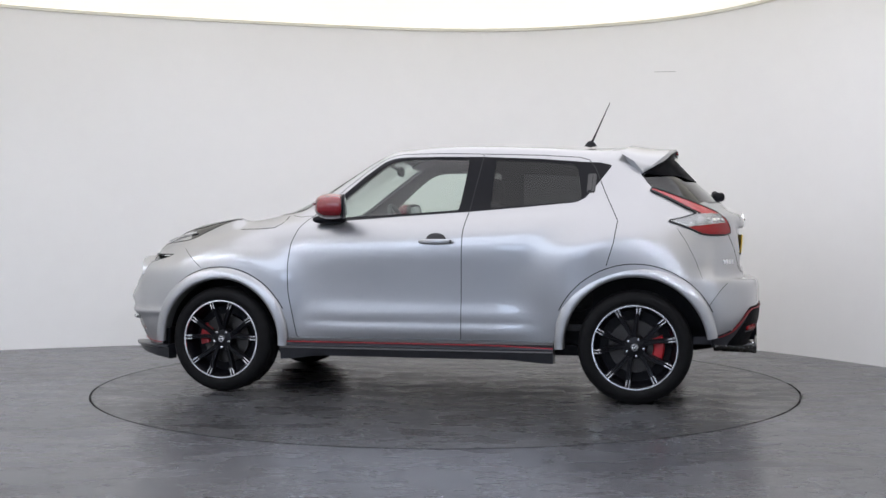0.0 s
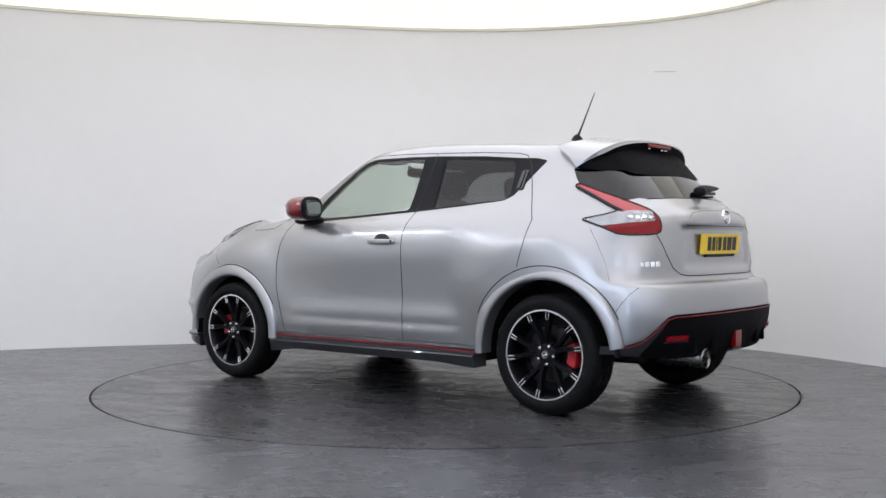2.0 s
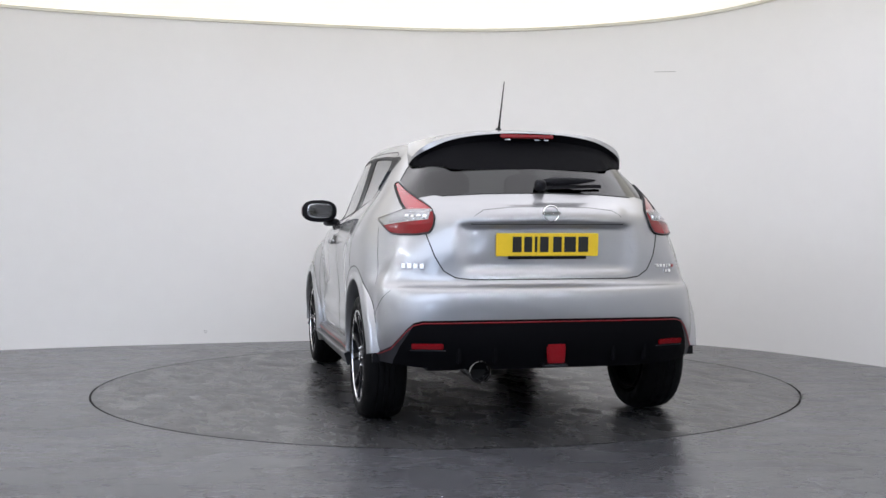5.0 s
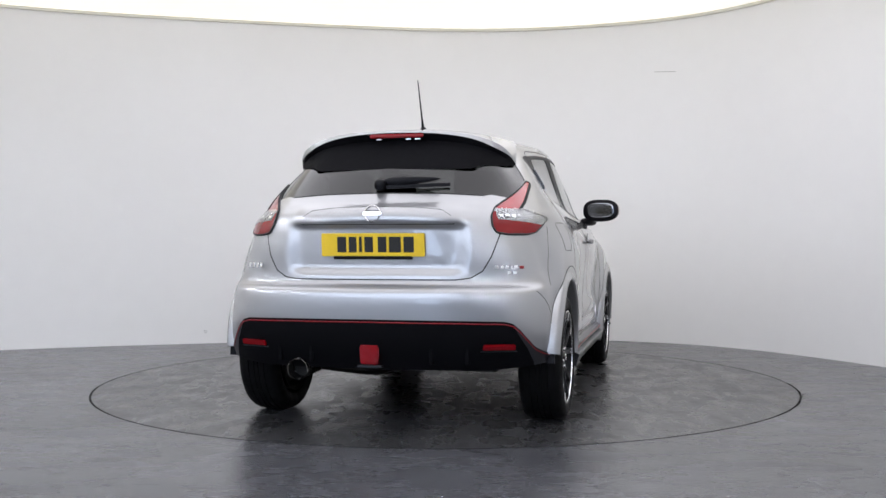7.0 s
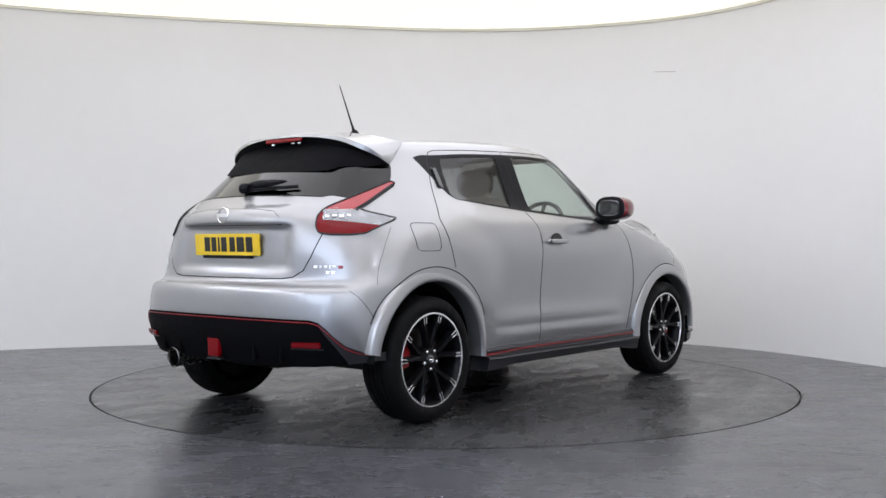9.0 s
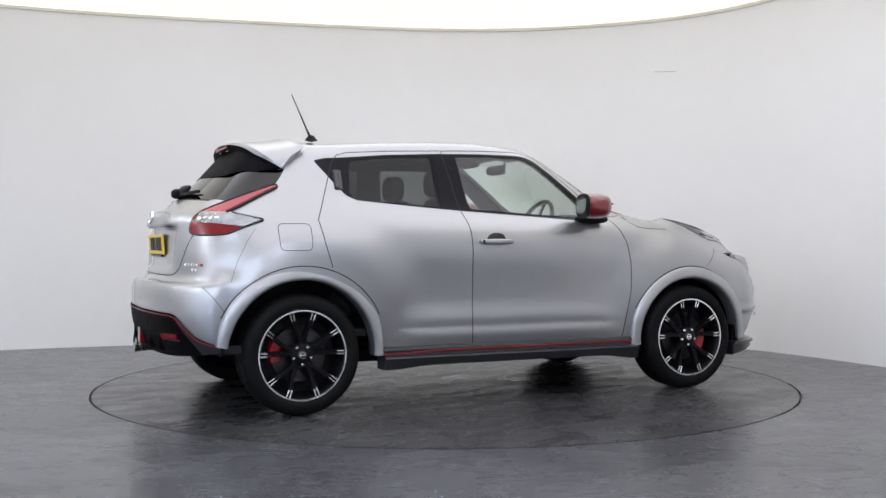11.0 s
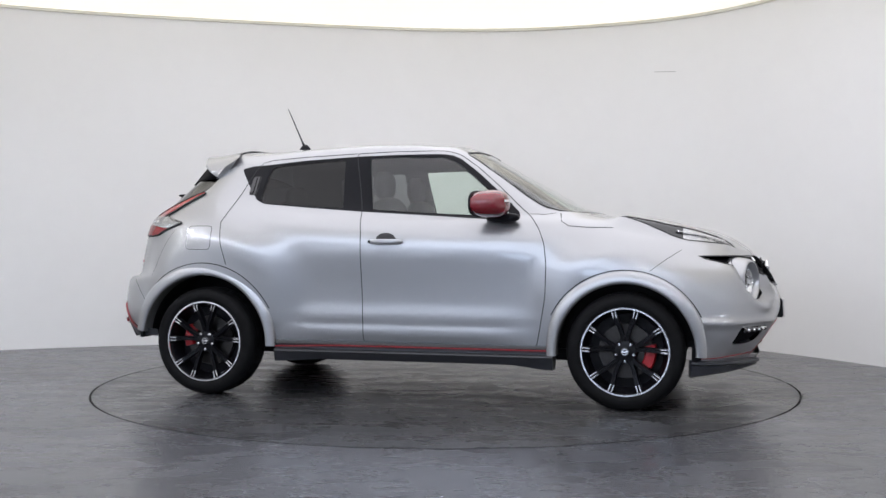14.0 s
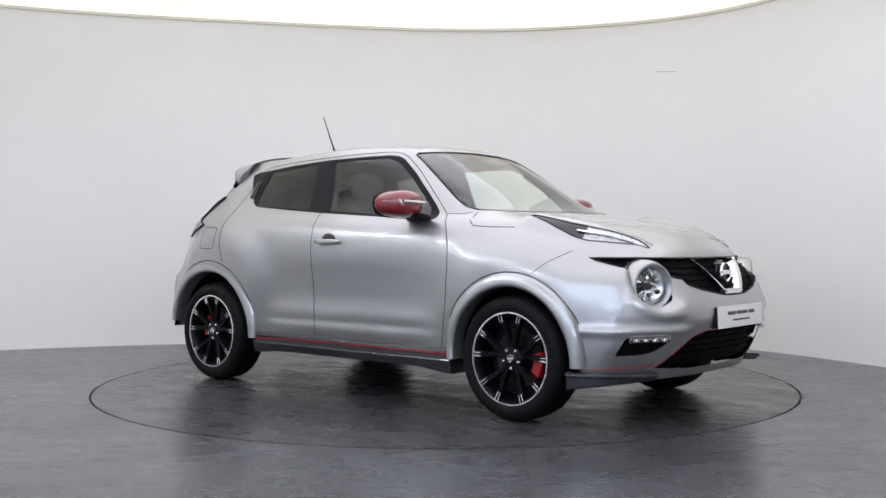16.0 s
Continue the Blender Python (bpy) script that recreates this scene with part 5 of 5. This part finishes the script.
        bm = box((.05, .16, .20), (1.645, s * .765, .305), .015)
        part("splash_guard", bm, FLATBLACK, car, "black guard before the wheel")
        line = []
        for q in pts[2:]:
            loc, n2, _, _ = TREE.find_nearest(q + Vector((0, 0, .062)))
            line.append(loc + n2 * .003)
        bm = sweep(line, [(-.002, -.002), (.002, -.002), (.002, .002), (-.002, .002)])
        part("piping", bm, STRIPE, car, "red piping line", 40)
        # chrome arm of the grille's V
        a0, n0 = cast(ENDS, s * .215, .830, FRONT)
        a1, n1 = cast(ENDS, s * .085, .672, FRONT)
        bm = bmesh.new()
        rows = []
        for i in range(9):
            t = i / 8
            c = a0.lerp(a1, t) + Vector((-.004 + .012 * math.sin(math.pi * t), 0, 0))
            w = .050 - .014 * t
            rows.append([bm.verts.new(c + Vector((dx, s * dy * w, dz))) for dx, dy, dz in ((-.03, -1, -.02), (.006, -.8, -.014), (.012, 0, 0), (.006, .8, .014), (-.03, 1, .02))])
        for p1, p2 in zip(rows, rows[1:]):
            for j in range(4):
                bm.faces.new((p1[j], p1[j + 1], p2[j + 1], p2[j]))
        bmesh.ops.recalc_face_normals(bm, faces=bm.faces)
        part("grille_chrome", bm, POLISH, car, "chrome arm of the grille", 50)
        # silver strip of the wing-top lamp
        path = []
        for i in range(11):
            q, m2 = cast(TOP, 1.53 + .26 * i / 10, s * (.625 - .125 * (i / 10) ** 1.2), UP)
            path.append(q + m2 * .007)
        bm = sweep(path, [(-.005, -.003), (.005, -.003), (.004, .003), (-.004, .003)])
        part("lamp_strip", bm, POLISH, car, "silver strip in the wing lamp", 40)
    # bar under the V, badge, slats
    p, n = cast(ENDS, 0, .672, FRONT)
    bm = box((.04, .20, .026), p + Vector((-.008, 0, 0)), .008, 2)
    part("grille_chrome", bm, POLISH, car, "chrome foot of the grille")
    ring_badge(car, (2.045, 0, .768), (1, 0, .12), .052)
    bm = box((.05, .115, .13), (2.008, 0, .768), .02, 3)
    part("badge_backing", bm, GLOSSBLACK, car, "black backing behind badge")
    for i in range(4):
        z = .815 - .034 * i
        pts = []
        for k in range(25):
            y = -.62 + 1.24 * k / 24
            if abs(y) > .64 - .10 * i:
                continue
            q, m2 = cast(ENDS, y, z, FRONT)
            pts.append(q - m2 * .022)
        bm = sweep(pts, [(-.006, -.004), (.006, -.004), (.006, .004), (-.006, .004)])
        part("grille_slat", bm, FLATBLACK, car, "black grille bar", 40)
    for i in range(4):
        z = .445 - .035 * i
        pts = [cast(ENDS, -.44 - .02 * i + (.88 + .04 * i) * k / 24, z, FRONT) for k in range(25)]
        bm = sweep([q - m2 * .024 for q, m2 in pts], [(-.006, -.004), (.006, -.004), (.006, .004), (-.006, .004)])
        part("intake_slat", bm, FLATBLACK, car, "black intake bar", 40)
    # front plate
    tilt = pose(0, 0, 0, 0, -3, 0).to_3x3()
    out, up, right = tilt @ X, tilt @ Z, Vector((0, 1, 0))
    turn = Matrix((right, out, up)).transposed().to_4x4()
    base = Vector((2.128, .01, .543))
    bm = box((.522, .008, .113), (0, 0, 0), .003)
    bmesh.ops.transform(bm, matrix=Matrix.Translation(base) @ turn, verts=bm.verts)
    plate = part("number_plate", bm, PLATE_W, car, "white front plate with grey bars")
    bm = box((.53, .05, .108), (0, -.03, .0), .006)
    bmesh.ops.transform(bm, matrix=Matrix.Translation(base) @ turn, verts=bm.verts)
    part("plate_holder", bm, BLACK, plate, "black plate holder")
    bar_row(plate, "plain_bar", base + out * .0045 + up * .018, right, up, out, [.09, .13, .07], .018, .012, GUN, .002)
    bar_row(plate, "plain_bar", base + out * .0045 - up * .018, right, up, out, [.20], .009, .012, STEEL, .002)


def cast_sign(plane, s):
    """The sign that makes a cast come from the nose's outer side."""
    d = plane[0].cross(plane[1])
    return 1 if d.x > 0 else -1


def build_cabin(car):
    # dashboard
    bm = box((.42, 1.30, .22), (.78, 0, .95), .07, 4)
    box((.30, .50, .10), (.66, -.36, 1.05), .05, 3, bm=bm)
    part("dashboard", bm, TRIM, car, "black dashboard", 50)
    bm = bmesh.new()
    ring = [(.185 * math.cos(2 * math.pi * i / 40), .185 * math.sin(2 * math.pi * i / 40), 0) for i in range(40)]
    sweep(ring, disc_profile(.014, 8), bm, closed=True)
    box((.09, .11, .03), (0, 0, -.01), .012, 2, bm=bm)
    for a in (0, 180, 270):
        box((.13, .03, .012), (.11 * math.cos(radians(a)), .11 * math.sin(radians(a)), -.005), .004, 1, turn=pose(0, 0, 0, 0, 0, a), bm=bm)
    bmesh.ops.transform(bm, matrix=pose(.42, -.36, 1.02, 0, -65, 0) @ pose(0, 0, 0, 0, 0, 90), verts=bm.verts)
    part("steering_wheel", bm, TRIM, car, "black steering wheel", 50)
    # seats
    def seat(x, y, w, back=.62):
        bm = superblob((.52, w, .20), 4)
        bmesh.ops.translate(bm, verts=bm.verts, vec=(x, y, .58))
        s = part("seat", bm, FABRIC, car, "black cloth seat", 60)
        bm = superblob((.16, w, back), 4)
        for v in bm.verts:
            v.co.y *= 1 - .18 * max(0, v.co.z / back)
        bmesh.ops.transform(bm, matrix=pose(x - .30, y, .90, 0, -14, 0), verts=bm.verts)
        part("backrest", bm, FABRIC, s, "", 60)
        return s
    def rest(s, x, y, z, w=.26):
        bm = superblob((.10, w, .17), 3)
        bmesh.ops.translate(bm, verts=bm.verts, vec=(x, y, z))
        for k in (-.05, .05):
            join(bm, sweep([(x + .02, y + k, z - .18), (x, y + k, z - .05)], disc_profile(.006, 8), up=Y))
        part("headrest", bm, FABRIC, s, "black headrest", 60)
    for y in (.36, -.36):
        s = seat(.12, y, .48)
        rest(s, -.27, y, 1.285)
    bench = seat(-.80, 0, 1.16, .56)
    for y in (.36, -.36):
        rest(bench, -1.17, y, 1.24)
    # mirror, belts, shelf
    bm = superblob((.03, .22, .065), 3.5)
    bmesh.ops.transform(bm, matrix=pose(.33, 0, 1.405, 0, 0, 6), verts=bm.verts)
    join(bm, sweep([(.35, 0, 1.42), (.40, 0, 1.45)], disc_profile(.012, 8), up=Y))
    part("inner_mirror", bm, TRIM, car, "black inner mirror", 60)
    for y in (.34, -.34):
        bm = superblob((.16, .36, .018), 4)
        bmesh.ops.transform(bm, matrix=pose(.24, y, 1.475, 0, 22, 0), verts=bm.verts)
        part("sun_visor", bm, LINER, car, "grey sun visor", 60)
    bm = box((.50, 1.20, .02), (-1.45, 0, 1.06), .008)
    part("parcel_shelf", bm, TRIM, car, "black parcel shelf")
    bm = box((2.2, 1.40, .04), (-.3, 0, .42), .01)
    part("cabin_floor", bm, TRIM, car, "black carpet")


car = build_car()
SKIN.free()
WHOLE.free()


# ---- the turn ----
def car_pose(t):
    return pose(CENTRE[0], CENTRE[1], 0, 0, 0, 167.775 - 13.0432 * t) @ pose(-0.0006, -0.1007, 0)


def motions():
    times = [0.5 * i for i in range(33)]
    walk(car, [(t, car_pose(t)) for t in times])
    walk(turntable, [(t, pose(CENTRE[0], CENTRE[1], 0, 0, 0, -13.0432 * t)) for t in times])


motions()
